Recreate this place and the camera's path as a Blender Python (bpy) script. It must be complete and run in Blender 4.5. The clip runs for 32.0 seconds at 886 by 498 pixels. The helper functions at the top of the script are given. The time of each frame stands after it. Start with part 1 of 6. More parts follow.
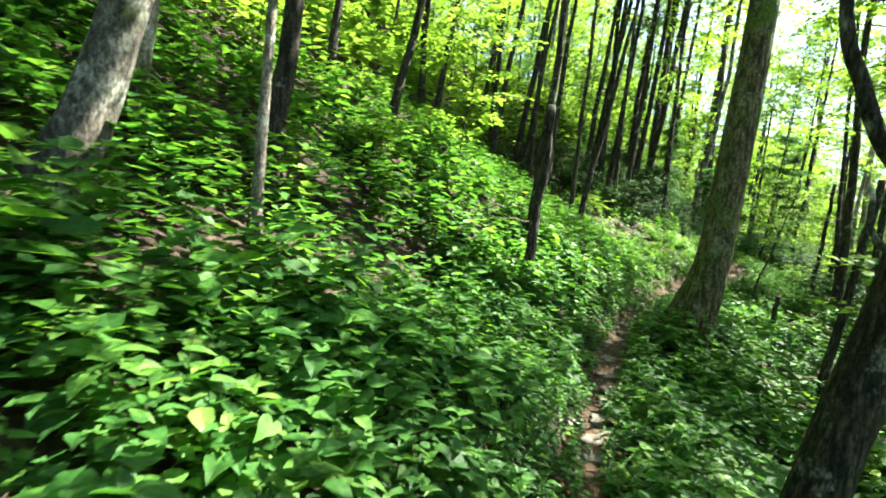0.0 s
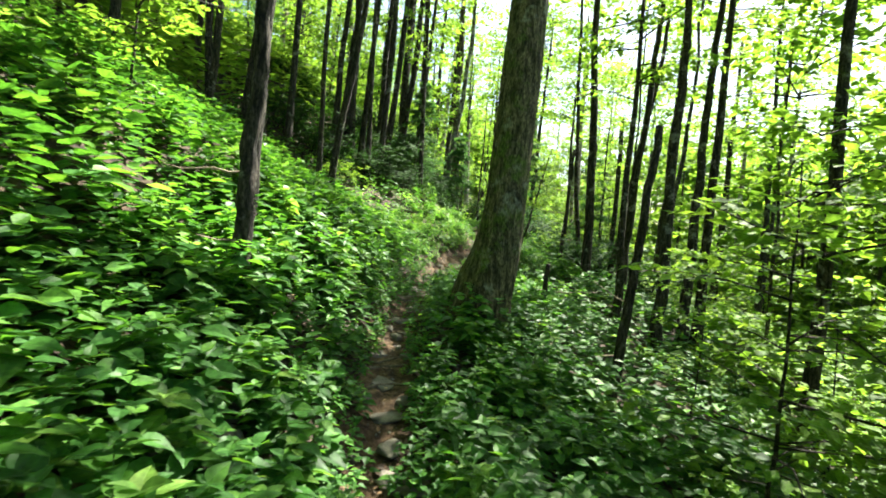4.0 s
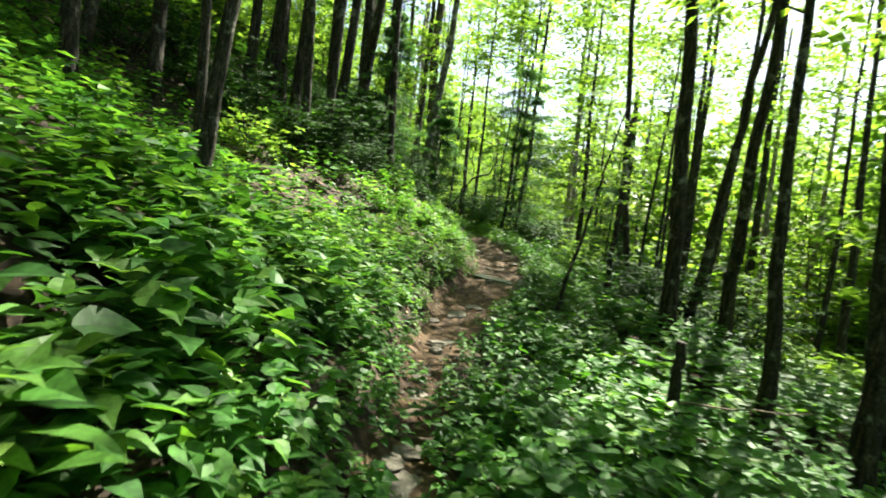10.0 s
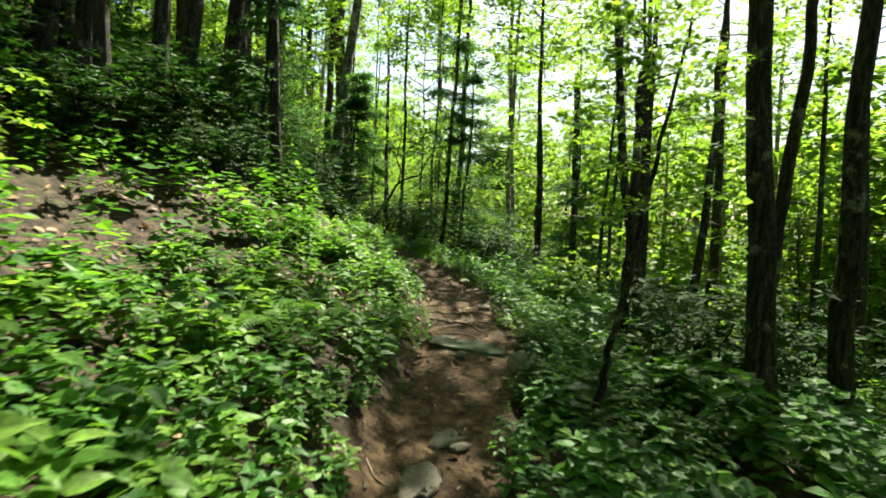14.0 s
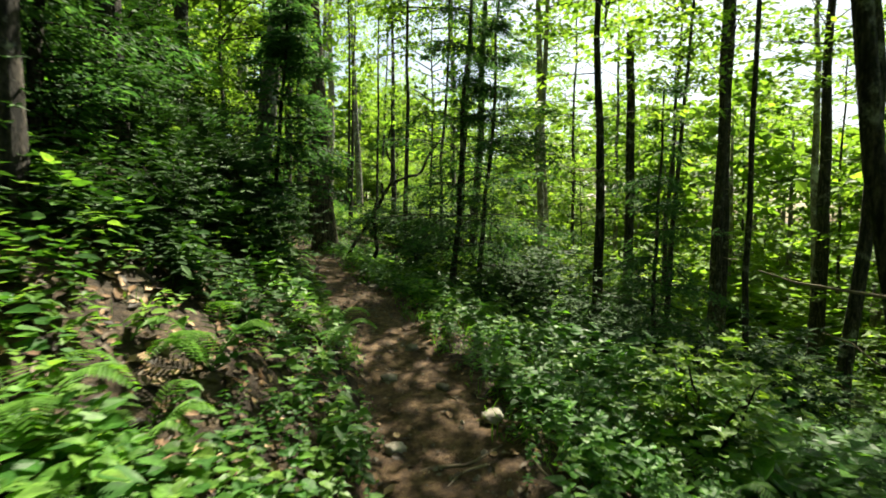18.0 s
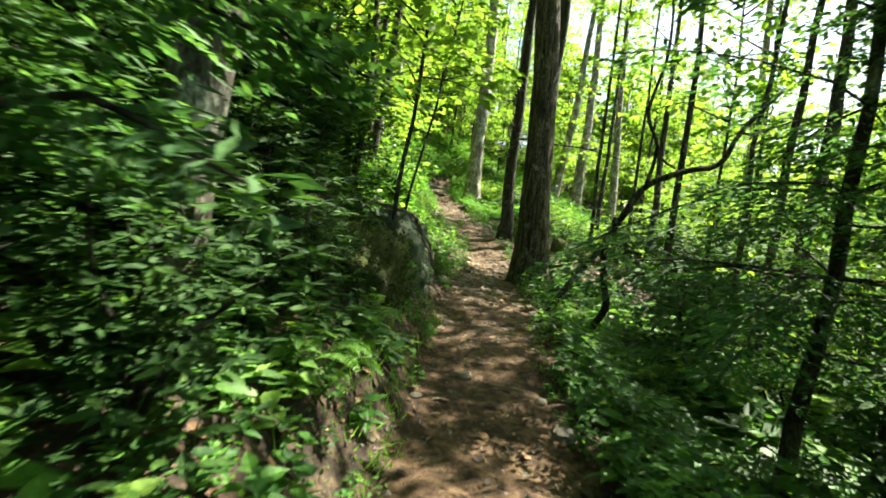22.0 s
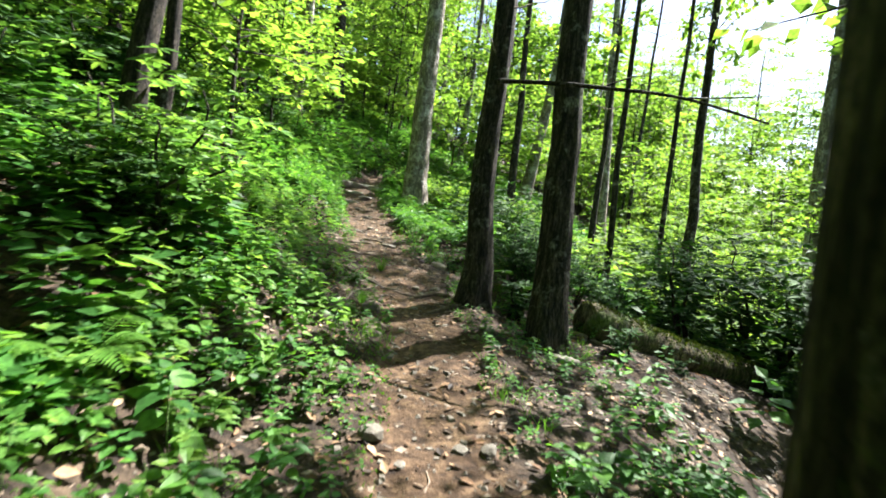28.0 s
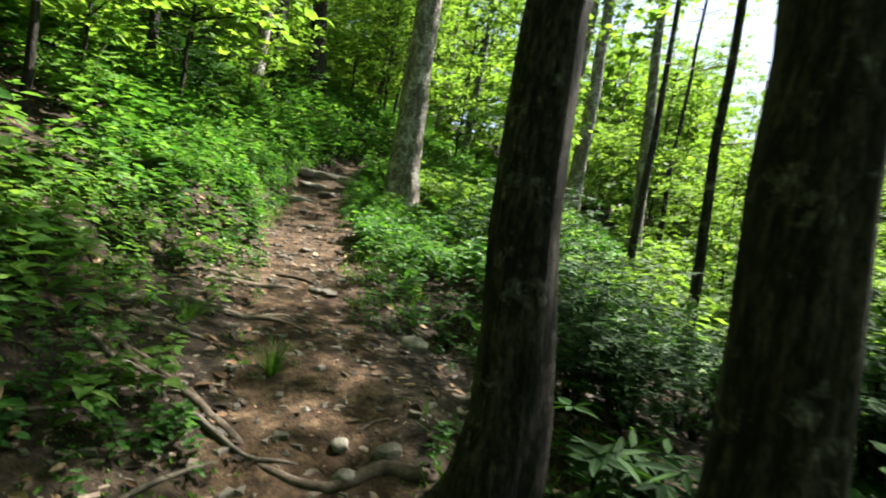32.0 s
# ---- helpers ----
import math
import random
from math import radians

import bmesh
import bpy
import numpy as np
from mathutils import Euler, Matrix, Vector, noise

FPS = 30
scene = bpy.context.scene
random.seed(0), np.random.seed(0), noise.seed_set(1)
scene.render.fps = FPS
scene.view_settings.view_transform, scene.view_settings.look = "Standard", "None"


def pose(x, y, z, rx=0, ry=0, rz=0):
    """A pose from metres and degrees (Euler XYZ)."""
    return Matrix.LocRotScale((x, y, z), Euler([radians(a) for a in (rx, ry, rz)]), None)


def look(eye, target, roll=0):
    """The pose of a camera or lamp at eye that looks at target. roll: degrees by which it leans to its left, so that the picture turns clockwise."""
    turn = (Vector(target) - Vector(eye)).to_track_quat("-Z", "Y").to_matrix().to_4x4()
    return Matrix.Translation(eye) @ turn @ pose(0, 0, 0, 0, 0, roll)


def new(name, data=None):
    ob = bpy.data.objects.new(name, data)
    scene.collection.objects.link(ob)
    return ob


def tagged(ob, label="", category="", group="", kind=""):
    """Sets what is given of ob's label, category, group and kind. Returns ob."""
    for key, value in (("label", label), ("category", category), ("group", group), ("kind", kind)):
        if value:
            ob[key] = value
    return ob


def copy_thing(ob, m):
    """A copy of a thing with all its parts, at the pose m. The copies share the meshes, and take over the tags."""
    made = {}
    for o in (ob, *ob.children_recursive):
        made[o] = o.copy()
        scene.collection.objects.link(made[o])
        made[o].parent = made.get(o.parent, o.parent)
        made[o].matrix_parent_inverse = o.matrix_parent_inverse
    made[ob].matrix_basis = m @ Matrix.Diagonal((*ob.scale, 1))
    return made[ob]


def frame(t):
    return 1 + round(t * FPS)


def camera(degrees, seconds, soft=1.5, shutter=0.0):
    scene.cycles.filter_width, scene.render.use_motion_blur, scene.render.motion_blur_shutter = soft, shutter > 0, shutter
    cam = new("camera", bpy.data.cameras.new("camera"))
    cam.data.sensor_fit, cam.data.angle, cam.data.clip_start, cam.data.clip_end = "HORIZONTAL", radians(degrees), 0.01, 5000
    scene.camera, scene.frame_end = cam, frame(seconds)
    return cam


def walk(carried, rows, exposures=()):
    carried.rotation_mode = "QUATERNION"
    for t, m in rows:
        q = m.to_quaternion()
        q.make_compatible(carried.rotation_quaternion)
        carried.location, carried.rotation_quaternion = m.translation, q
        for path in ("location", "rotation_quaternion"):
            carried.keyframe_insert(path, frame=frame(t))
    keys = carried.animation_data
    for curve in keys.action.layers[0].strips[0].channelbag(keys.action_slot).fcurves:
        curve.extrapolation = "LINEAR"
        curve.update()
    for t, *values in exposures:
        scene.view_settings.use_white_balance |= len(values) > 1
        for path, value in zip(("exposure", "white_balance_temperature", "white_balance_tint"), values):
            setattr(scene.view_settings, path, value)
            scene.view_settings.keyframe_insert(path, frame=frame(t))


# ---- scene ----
cam = camera(80.2, 32.0, soft=1.8, shutter=0.4)
PATH = [
    (0, (1.059, 3.974, 3.219), (1.146, 5.967, 3.077), 6.9),
    (0.5, (1.064, 4.439, 3.218), (1.313, 6.42, 3.103), 4.8),
    (1, (1.099, 4.995, 3.175), (1.743, 6.885, 3.064), 3.2),
    (1.5, (1.185, 5.349, 3.186), (2.086, 7.13, 3.06), 3.1),
    (2, (1.357, 5.535, 3.164), (2.308, 7.291, 3.045), 3.5),
    (2.5, (1.449, 5.778, 3.094), (2.428, 7.519, 2.986), 4.0),
    (4.5, (2.155, 7.086, 2.912), (3.096, 8.847, 2.797), 5.3),
    (5, (2.314, 7.434, 2.824), (3.197, 9.223, 2.678), 5.3),
    (5.5, (2.487, 7.86, 2.753), (3.297, 9.682, 2.602), 5.6),
    (6, (2.608, 8.308, 2.7), (3.369, 10.152, 2.554), 5.7),
    (6.5, (2.806, 8.876, 2.683), (3.57, 10.717, 2.521), 6.2),
    (7, (3.066, 9.52, 2.735), (3.878, 11.342, 2.578), 6.5),
    (7.5, (3.264, 10.106, 2.851), (4.157, 11.888, 2.686), 7.3),
    (8, (3.514, 10.653, 2.92), (4.543, 12.362, 2.778), 7.1),
    (8.5, (3.611, 10.997, 3.106), (4.844, 12.567, 2.98), 5.7),
    (9, (3.891, 11.447, 3.105), (5.173, 12.977, 2.978), 5.5),
    (9.5, (4.129, 11.668, 3.191), (5.332, 13.261, 3.058), 6.0),
    (10, (4.311, 12.049, 3.219), (5.405, 13.718, 3.076), 6.0),
    (10.5, (4.535, 12.39, 3.265), (5.494, 14.139, 3.125), 5.1),
    (11, (4.698, 12.738, 3.346), (5.647, 14.495, 3.236), 4.9),
    (11.5, (4.831, 13.172, 3.325), (5.852, 14.889, 3.236), 4.9),
    (12, (5.048, 13.525, 3.34), (6.118, 15.211, 3.235), 4.4),
    (12.5, (5.324, 14.001, 3.29), (6.436, 15.66, 3.185), 4.4),
    (13, (5.545, 14.434, 3.317), (6.738, 16.036, 3.227), 3.3),
    (13.5, (5.899, 14.777, 3.323), (7.199, 16.295, 3.237), 3.3),
    (15.5, (7.482, 16.583, 3.376), (8.795, 18.087, 3.266), -0.1),
    (16, (7.762, 16.881, 3.427), (9.083, 18.378, 3.315), -0.4),
    (16.5, (8.168, 17.401, 3.515), (9.486, 18.901, 3.398), -0.3),
    (17, (8.543, 17.829, 3.438), (9.866, 19.327, 3.344), -0.7),
    (17.5, (8.915, 18.135, 3.719), (10.222, 19.644, 3.594), 0.7),
    (18, (9.345, 18.43, 3.789), (10.605, 19.979, 3.673), 0.5),
    (18.5, (9.845, 18.778, 3.745), (11.075, 20.351, 3.633), 1.8),
    (19, (10.405, 19.3, 3.764), (11.571, 20.921, 3.658), 2.8),
    (19.5, (10.856, 19.72, 3.819), (11.92, 21.41, 3.712), 4.2),
    (20, (11.172, 20.118, 3.885), (12.06, 21.905, 3.755), 4.6),
    (20.5, (11.424, 20.588, 3.918), (12.069, 22.475, 3.767), 4.8),
    (21, (11.662, 21.095, 3.888), (12.105, 23.039, 3.734), 5.0),
    (21.5, (11.846, 21.832, 3.966), (12.284, 23.777, 3.808), 5.5),
    (22, (12.063, 22.433, 4.002), (12.488, 24.381, 3.849), 6.1),
    (22.5, (12.249, 23.026, 4.051), (12.682, 24.973, 3.902), 6.4),
    (23, (12.465, 23.712, 4.079), (12.902, 25.658, 3.931), 6.3),
    (23.5, (12.65, 24.317, 4.113), (13.162, 26.246, 3.986), 7.2),
    (24, (12.823, 24.925, 4.125), (13.412, 26.833, 4.034), 7.6),
    (24.5, (12.999, 25.515, 4.151), (13.566, 27.432, 4.077), 7.0),
    (25, (13.216, 26.132, 4.159), (13.776, 28.051, 4.098), 6.8),
    (25.5, (13.463, 26.719, 4.187), (14.045, 28.632, 4.133), 7.1),
    (27.5, (14.04, 29.012, 4.29), (14.613, 30.923, 4.146), 7.3),
    (28, (14.198, 29.58, 4.427), (14.798, 31.482, 4.281), 6.0),
    (28.5, (14.346, 30.156, 4.485), (15.006, 32.039, 4.352), 5.2),
    (29, (14.505, 30.716, 4.523), (15.275, 32.56, 4.426), 4.8),
    (29.5, (14.74, 31.164, 4.495), (15.55, 32.991, 4.431), 5.4),
    (30, (14.904, 31.593, 4.479), (15.7, 33.426, 4.413), 6.0),
    (30.5, (15.104, 31.999, 4.496), (15.868, 33.845, 4.4), 6.2),
    (31, (15.309, 32.488, 4.451), (16.075, 34.333, 4.351), 7.6),
    (31.5, (15.465, 33.012, 4.485), (16.214, 34.863, 4.381), 8.5),
    (32, (15.467, 33.366, 4.617), (16.063, 35.268, 4.453), 8.1),
]
walk(cam, [(t, look(eye, target, roll)) for t, eye, target, roll in PATH],
     [(0, 3.25, 6400, 5), (7, 2.85, 6700, 4), (9, 2.95, 6700, 4), (12, 2.35, 6950, 1), (16, 2.45, 7200, 2), (17.5, 2.15, 7200, 3), (20, 2.5, 7100, 4), (21, 3.0, 7000, 5), (23, 3.1, 6850, 5), (25, 2.65, 6500, 7), (28, 2.75, 6050, 14), (30, 2.35, 6200, 13), (32, 2.3, 6300, 11)])

# ---- world and sun ----
SUN_UP, SUN_YAW = 52.0, -66.0  # degrees above the horizon; heading from +y, negative to the right
world = bpy.data.worlds.new("summer_sky")
world.use_nodes = True
scene.world = world
sky = world.node_tree.nodes.new("ShaderNodeTexSky")
sky.sky_type, sky.sun_disc = "NISHITA", False
sky.sun_elevation, sky.sun_rotation = radians(SUN_UP), radians(-SUN_YAW)
sky.air_density, sky.dust_density = 1.0, 2.0
world.node_tree.links.new(sky.outputs[0], world.node_tree.nodes["Background"].inputs[0])
world.node_tree.nodes["Background"].inputs[1].default_value = 0.05
sun = new("sun", bpy.data.lights.new("sun", "SUN"))
sun.data.energy, sun.data.angle, sun.data.color = 5.0, radians(0.55), (1.0, 0.95, 0.84)
sun.matrix_world = look((0, 0, 30), (30 * math.sin(radians(SUN_YAW)), -30 * math.cos(radians(SUN_YAW)), 30 - 30 * math.tan(radians(SUN_UP))))
# ---- the lie of the land ----
# the trail's middle line: x, y and ground height
TRAIL = np.array([
    (0.6, -30, 3.2), (0.8, -12, 2.3), (1.11, 0.33, 1.85), (1.21, 3.93, 1.7), (1.73, 5.93, 1.55), (2.51, 7.73, 1.3), (3.21, 9.63, 1.28),
    (4.01, 11.43, 1.62), (4.91, 13.03, 1.78), (5.91, 14.63, 1.86), (7.21, 16.33, 1.93), (8.41, 17.53, 2.0), (9.7, 18.68, 2.25), (10.72, 19.92, 2.4),
    (11.43, 21.1, 2.5), (12.25, 22.9, 2.65), (13.0, 25.1, 2.74), (13.6, 27.2, 2.85), (14.15, 29.1, 2.98), (14.85, 31.3, 3.02),
    (15.35, 33.0, 3.06), (15.7, 34.8, 3.32), (15.75, 36.2, 3.55), (15.7, 37.7, 3.8), (15.9, 41, 4.3), (16.4, 44.5, 4.87), (17.9, 47.5, 5.4), (22, 53, 6.0), (40, 80, 8)])


def smooth_line(points, step):
    """A Catmull-Rom curve through the points, in even steps."""
    out = []
    for i in range(len(points) - 1):
        a, b, c, d = (points[min(max(i + k, 0), len(points) - 1)] for k in (-1, 0, 1, 2))
        n = max(2, int(np.linalg.norm(c - b) / step))
        for u in np.arange(n)[:, None] / n:
            out.append(0.5 * (2 * b + (c - a) * u + (2 * a - 5 * b + 4 * c - d) * u**2 + (3 * b - 3 * c + d - a) * u**3).ravel())
    return np.array(out)


LINE = smooth_line(TRAIL, 0.25)
WAY = np.gradient(LINE[:, :2], axis=0)
WAY /= np.linalg.norm(WAY, axis=1)[:, None]


def lattice(seed, n=64):
    return np.random.RandomState(seed).rand(n, n)


LAT = [lattice(s) for s in range(6)]


def bumps(x, y, size, seed=0):
    """Smooth random values from 0 to 1, with humps about size metres across."""
    t = LAT[seed]
    n = len(t)
    u, v = np.asarray(x, float) / size + 17.3, np.asarray(y, float) / size + 5.1
    i, j = np.floor(u).astype(int), np.floor(v).astype(int)
    f, g = u - i, v - j
    f, g = f * f * (3 - 2 * f), g * g * (3 - 2 * g)
    i0, i1, j0, j1 = i % n, (i + 1) % n, j % n, (j + 1) % n
    return (t[i0, j0] * (1 - f) + t[i1, j0] * f) * (1 - g) + (t[i0, j1] * (1 - f) + t[i1, j1] * f) * g


def ramp(v, a, b):
    u = np.clip((v - a) / (b - a), 0, 1)
    return u * u * (3 - 2 * u)


def half_width(y):
    """Half of the trodden strip's width along the walk."""
    return (0.15 + 0.05 * bumps(y, y, 1.5, 3) + 0.25 * ramp(y, 15.5, 18.5) + 0.13 * ramp(y, 23, 24.5) * (1 - ramp(y, 29, 30.5))) * (1 - ramp(y, 46, 49))


def survey(x, y):
    """Ground height and the signed distance from the trail's middle (uphill is positive)."""
    x, y = np.asarray(x, float).ravel(), np.asarray(y, float).ravel()
    z, dist = np.empty(len(x)), np.empty(len(x))
    for k in range(0, len(x), 20000):
        a, b = x[k:k + 20000], y[k:k + 20000]
        far = (a[:, None] - LINE[None, :, 0]) ** 2 + (b[:, None] - LINE[None, :, 1]) ** 2
        near = far.argmin(1)
        weight = np.exp(-(far - far.min(1)[:, None]) / (0.3 + 0.35 * far.min(1)[:, None]))
        base = (weight * LINE[None, :, 2]).sum(1) / weight.sum(1)
        off = np.stack([a, b], 1) - LINE[near, :2]
        side = np.sign(WAY[near, 0] * off[:, 1] - WAY[near, 1] * off[:, 0])
        d = side * np.sqrt(far.min(1))
        w = half_width(LINE[near, 1])
        up, down = np.maximum(d - w, 0), np.maximum(-d - w, 0)
        bank = ramp(LINE[near, 1], 19.5, 22.5) * (1 - ramp(LINE[near, 1], 26.5, 29.5))
        late = ramp(LINE[near, 1], 26, 31)
        gentle = ramp(LINE[near, 1], 14, 16.5) * (1 - ramp(LINE[near, 1], 21.5, 25))
        shoulder = ramp(LINE[near, 1], 28.5, 31) * (1 - ramp(LINE[near, 1], 37, 39.5))
        flat, up = 0.14 * np.minimum(up, 0.8) * shoulder, np.maximum(up - 0.8 * shoulder, 0)
        steep = 0.42 + 0.28 * ramp(LINE[near, 1], 5.5, 11) - 0.24 * late - 0.22 * gentle
        rise = steep * np.minimum(up, 3) + (0.64 - 0.16 * late) * np.clip(up - 3, 0, 5) + 0.46 * np.clip(up - 8, 0, 17) + 0.12 * np.clip(up - 25, 0, 60)
        rise = rise + bank * (0.4 + 0.35 * ramp(LINE[near, 1], 24, 26.5)) * ramp(up, 0.3, 1.5) + 0.12 * ramp(up, 0, 0.3) + flat
        fall = 0.36 * np.minimum(down, 9) + 0.1 * np.clip(down - 9, 0, 16) - 0.22 * np.clip(down - 42, 0, 90) - 0.05 * ramp(down, 0, 0.25)
        rough = (bumps(a, b, 1.3, 0) - 0.5) * 0.22 + (bumps(a, b, 0.45, 1) - 0.5) * 0.09 + (bumps(a, b, 6, 2) - 0.5) * 0.7 * ramp(np.abs(d), 1, 6)
        rough = rough * (0.35 + 0.65 * ramp(np.abs(d), w, w + 0.5)) + (bumps(a, b, 0.23, 4) - 0.5) * 0.05
        mound = 0.36 * np.exp(-((a - 5.6) ** 2 + (b - 12.15) ** 2) / 0.75) * ramp(-d, 0.25, 0.8)
        shelf = (0.42 * ramp(-d, 0.9, 2.3) + 0.14 * ramp(-d, 3.2, 5)) * (1 - ramp(-d, 6, 10)) * ramp(b, 31, 33.5) * (1 - ramp(b, 38, 41))
        z[k:k + 20000] = base + rise - fall + mound + shelf + rough - 0.03 * (np.abs(d) < w)
        dist[k:k + 20000] = d
    return z, dist


# grids of heights that everything else reads: a fine one near the walk, a coarse one around it
FX, FY, FS = -7.0, -2.0, 0.12
FNX, FNY = 286, 442
GX, GY, GS = -36.0, -28.0, 0.4
GNX, GNY = 255, 290


def lay_grid(x0, y0, step, nx, ny):
    x, y = np.meshgrid(x0 + step * np.arange(nx), y0 + step * np.arange(ny), indexing="ij")
    return [v.reshape(nx, ny) for v in survey(x, y)]


FZ, FD = lay_grid(FX, FY, FS, FNX, FNY)
GZ, GD = lay_grid(GX, GY, GS, GNX, GNY)


def read_grid(grid, x, y, x0, y0, step):
    """Heights on the two triangles of each grid square."""
    u = np.clip((np.asarray(x, float) - x0) / step, 0, grid.shape[0] - 1.01)
    v = np.clip((np.asarray(y, float) - y0) / step, 0, grid.shape[1] - 1.01)
    i, j = u.astype(int), v.astype(int)
    f, g = u - i, v - j
    a, b, c, d = grid[i, j], grid[i + 1, j], grid[i + 1, j + 1], grid[i, j + 1]
    return np.where(f >= g, a + f * (b - a) + g * (c - b), a + g * (d - a) + f * (c - d))


def both_grids(fine, coarse, x, y):
    x, y = np.asarray(x, float), np.asarray(y, float)
    near = (x > FX) & (x < FX + FS * (FNX - 1)) & (y > FY) & (y < FY + FS * (FNY - 1))
    return np.where(near, read_grid(fine, x, y, FX, FY, FS), read_grid(coarse, x, y, GX, GY, GS))


def ground(x, y):
    return both_grids(FZ, GZ, x, y)


def off_trail(x, y):
    return both_grids(FD, GD, x, y)



# ---- materials ----
def material(name):
    m = bpy.data.materials.new(name)
    m.use_nodes = True
    return m, m.node_tree.nodes, m.node_tree.links, m.node_tree.nodes["Principled BSDF"]


def ramp_node(nodes, links, source, stops):
    node = nodes.new("ShaderNodeValToRGB")
    node.color_ramp.elements[0].position, node.color_ramp.elements[0].color = stops[0][0], (*stops[0][1], 1)
    node.color_ramp.elements[1].position, node.color_ramp.elements[1].color = stops[-1][0], (*stops[-1][1], 1)
    for at, colour in stops[1:-1]:
        node.color_ramp.elements.new(at).color = (*colour, 1)
    links.new(source, node.inputs[0])
    return node.outputs[0]


def noise_node(nodes, links, scale, detail=4.0, rough=0.6, stretch=(1, 1, 1)):
    where, mapping, node = nodes.new("ShaderNodeTexCoord"), nodes.new("ShaderNodeMapping"), nodes.new("ShaderNodeTexNoise")
    mapping.inputs["Scale"].default_value = stretch
    links.new(where.outputs["Object"], mapping.inputs[0])
    links.new(mapping.outputs[0], node.inputs["Vector"])
    node.inputs["Scale"].default_value, node.inputs["Detail"].default_value, node.inputs["Roughness"].default_value = scale, detail, rough
    return node.outputs[0]


def mixed(nodes, links, factor, a, b):
    node = nodes.new("ShaderNodeMix")
    node.data_type = "RGBA"
    links.new(factor, node.inputs[0])
    for value, socket in ((a, node.inputs[6]), (b, node.inputs[7])):
        if isinstance(value, tuple):
            socket.default_value = (*value, 1)
        else:
            links.new(value, socket)
    return node.outputs[2]


def bumped(nodes, links, bsdf, height, strength, distance):
    node = nodes.new("ShaderNodeBump")
    node.inputs["Strength"].default_value, node.inputs["Distance"].default_value = strength, distance
    links.new(height, node.inputs["Height"])
    links.new(node.outputs[0], bsdf.inputs["Normal"])


def leaf_material(name, dark, mid, light, glow, through_part=0.45, gloss=0.45):
    """Leaves that differ one by one, shine a little and let light through."""
    m, nodes, links, bsdf = material(name)
    island = nodes.new("ShaderNodeNewGeometry").outputs["Random Per Island"]
    own = nodes.new("ShaderNodeMath")
    own.operation = "ADD"
    links.new(island, own.inputs[0])
    links.new(nodes.new("ShaderNodeObjectInfo").outputs["Random"], own.inputs[1])
    part_of = nodes.new("ShaderNodeMath")
    part_of.operation = "FRACT"
    links.new(own.outputs[0], part_of.inputs[0])
    tint = ramp_node(nodes, links, part_of.outputs[0], [(0, dark), (0.55, mid), (1, light)])
    patch = noise_node(nodes, links, 0.9, 2)
    hue = nodes.new("ShaderNodeHueSaturation")
    links.new(tint, hue.inputs["Color"])
    spread = nodes.new("ShaderNodeMapRange")
    spread.inputs[1].default_value, spread.inputs[2].default_value, spread.inputs[3].default_value, spread.inputs[4].default_value = 0.3, 0.7, 0.75, 1.3
    links.new(patch, spread.inputs[0])
    vein = nodes.new("ShaderNodeMapRange")
    vein.inputs[1].default_value, vein.inputs[2].default_value, vein.inputs[3].default_value, vein.inputs[4].default_value = 0.35, 0.65, 0.7, 1.25
    links.new(noise_node(nodes, links, 38, 3, 0.6), vein.inputs[0])
    both_scales = nodes.new("ShaderNodeMath")
    both_scales.operation = "MULTIPLY"
    links.new(spread.outputs[0], both_scales.inputs[0])
    links.new(vein.outputs[0], both_scales.inputs[1])
    links.new(both_scales.outputs[0], hue.inputs["Value"])
    links.new(hue.outputs[0], bsdf.inputs["Base Color"])
    bsdf.inputs["Roughness"].default_value = gloss
    bsdf.inputs["Specular IOR Level"].default_value = 0.16
    back = nodes.new("ShaderNodeBsdfTranslucent")
    shine = nodes.new("ShaderNodeMix")
    shine.data_type, shine.blend_type, shine.inputs[0].default_value = "RGBA", "MULTIPLY", 1.0
    links.new(hue.outputs[0], shine.inputs[6])
    shine.inputs[7].default_value = (*glow, 1)
    links.new(shine.outputs[2], back.inputs[0])
    both = nodes.new("ShaderNodeMixShader")
    both.inputs[0].default_value = through_part
    links.new(bsdf.outputs[0], both.inputs[1])
    links.new(back.outputs[0], both.inputs[2])
    links.new(both.outputs[0], nodes["Material Output"].inputs[0])
    return m


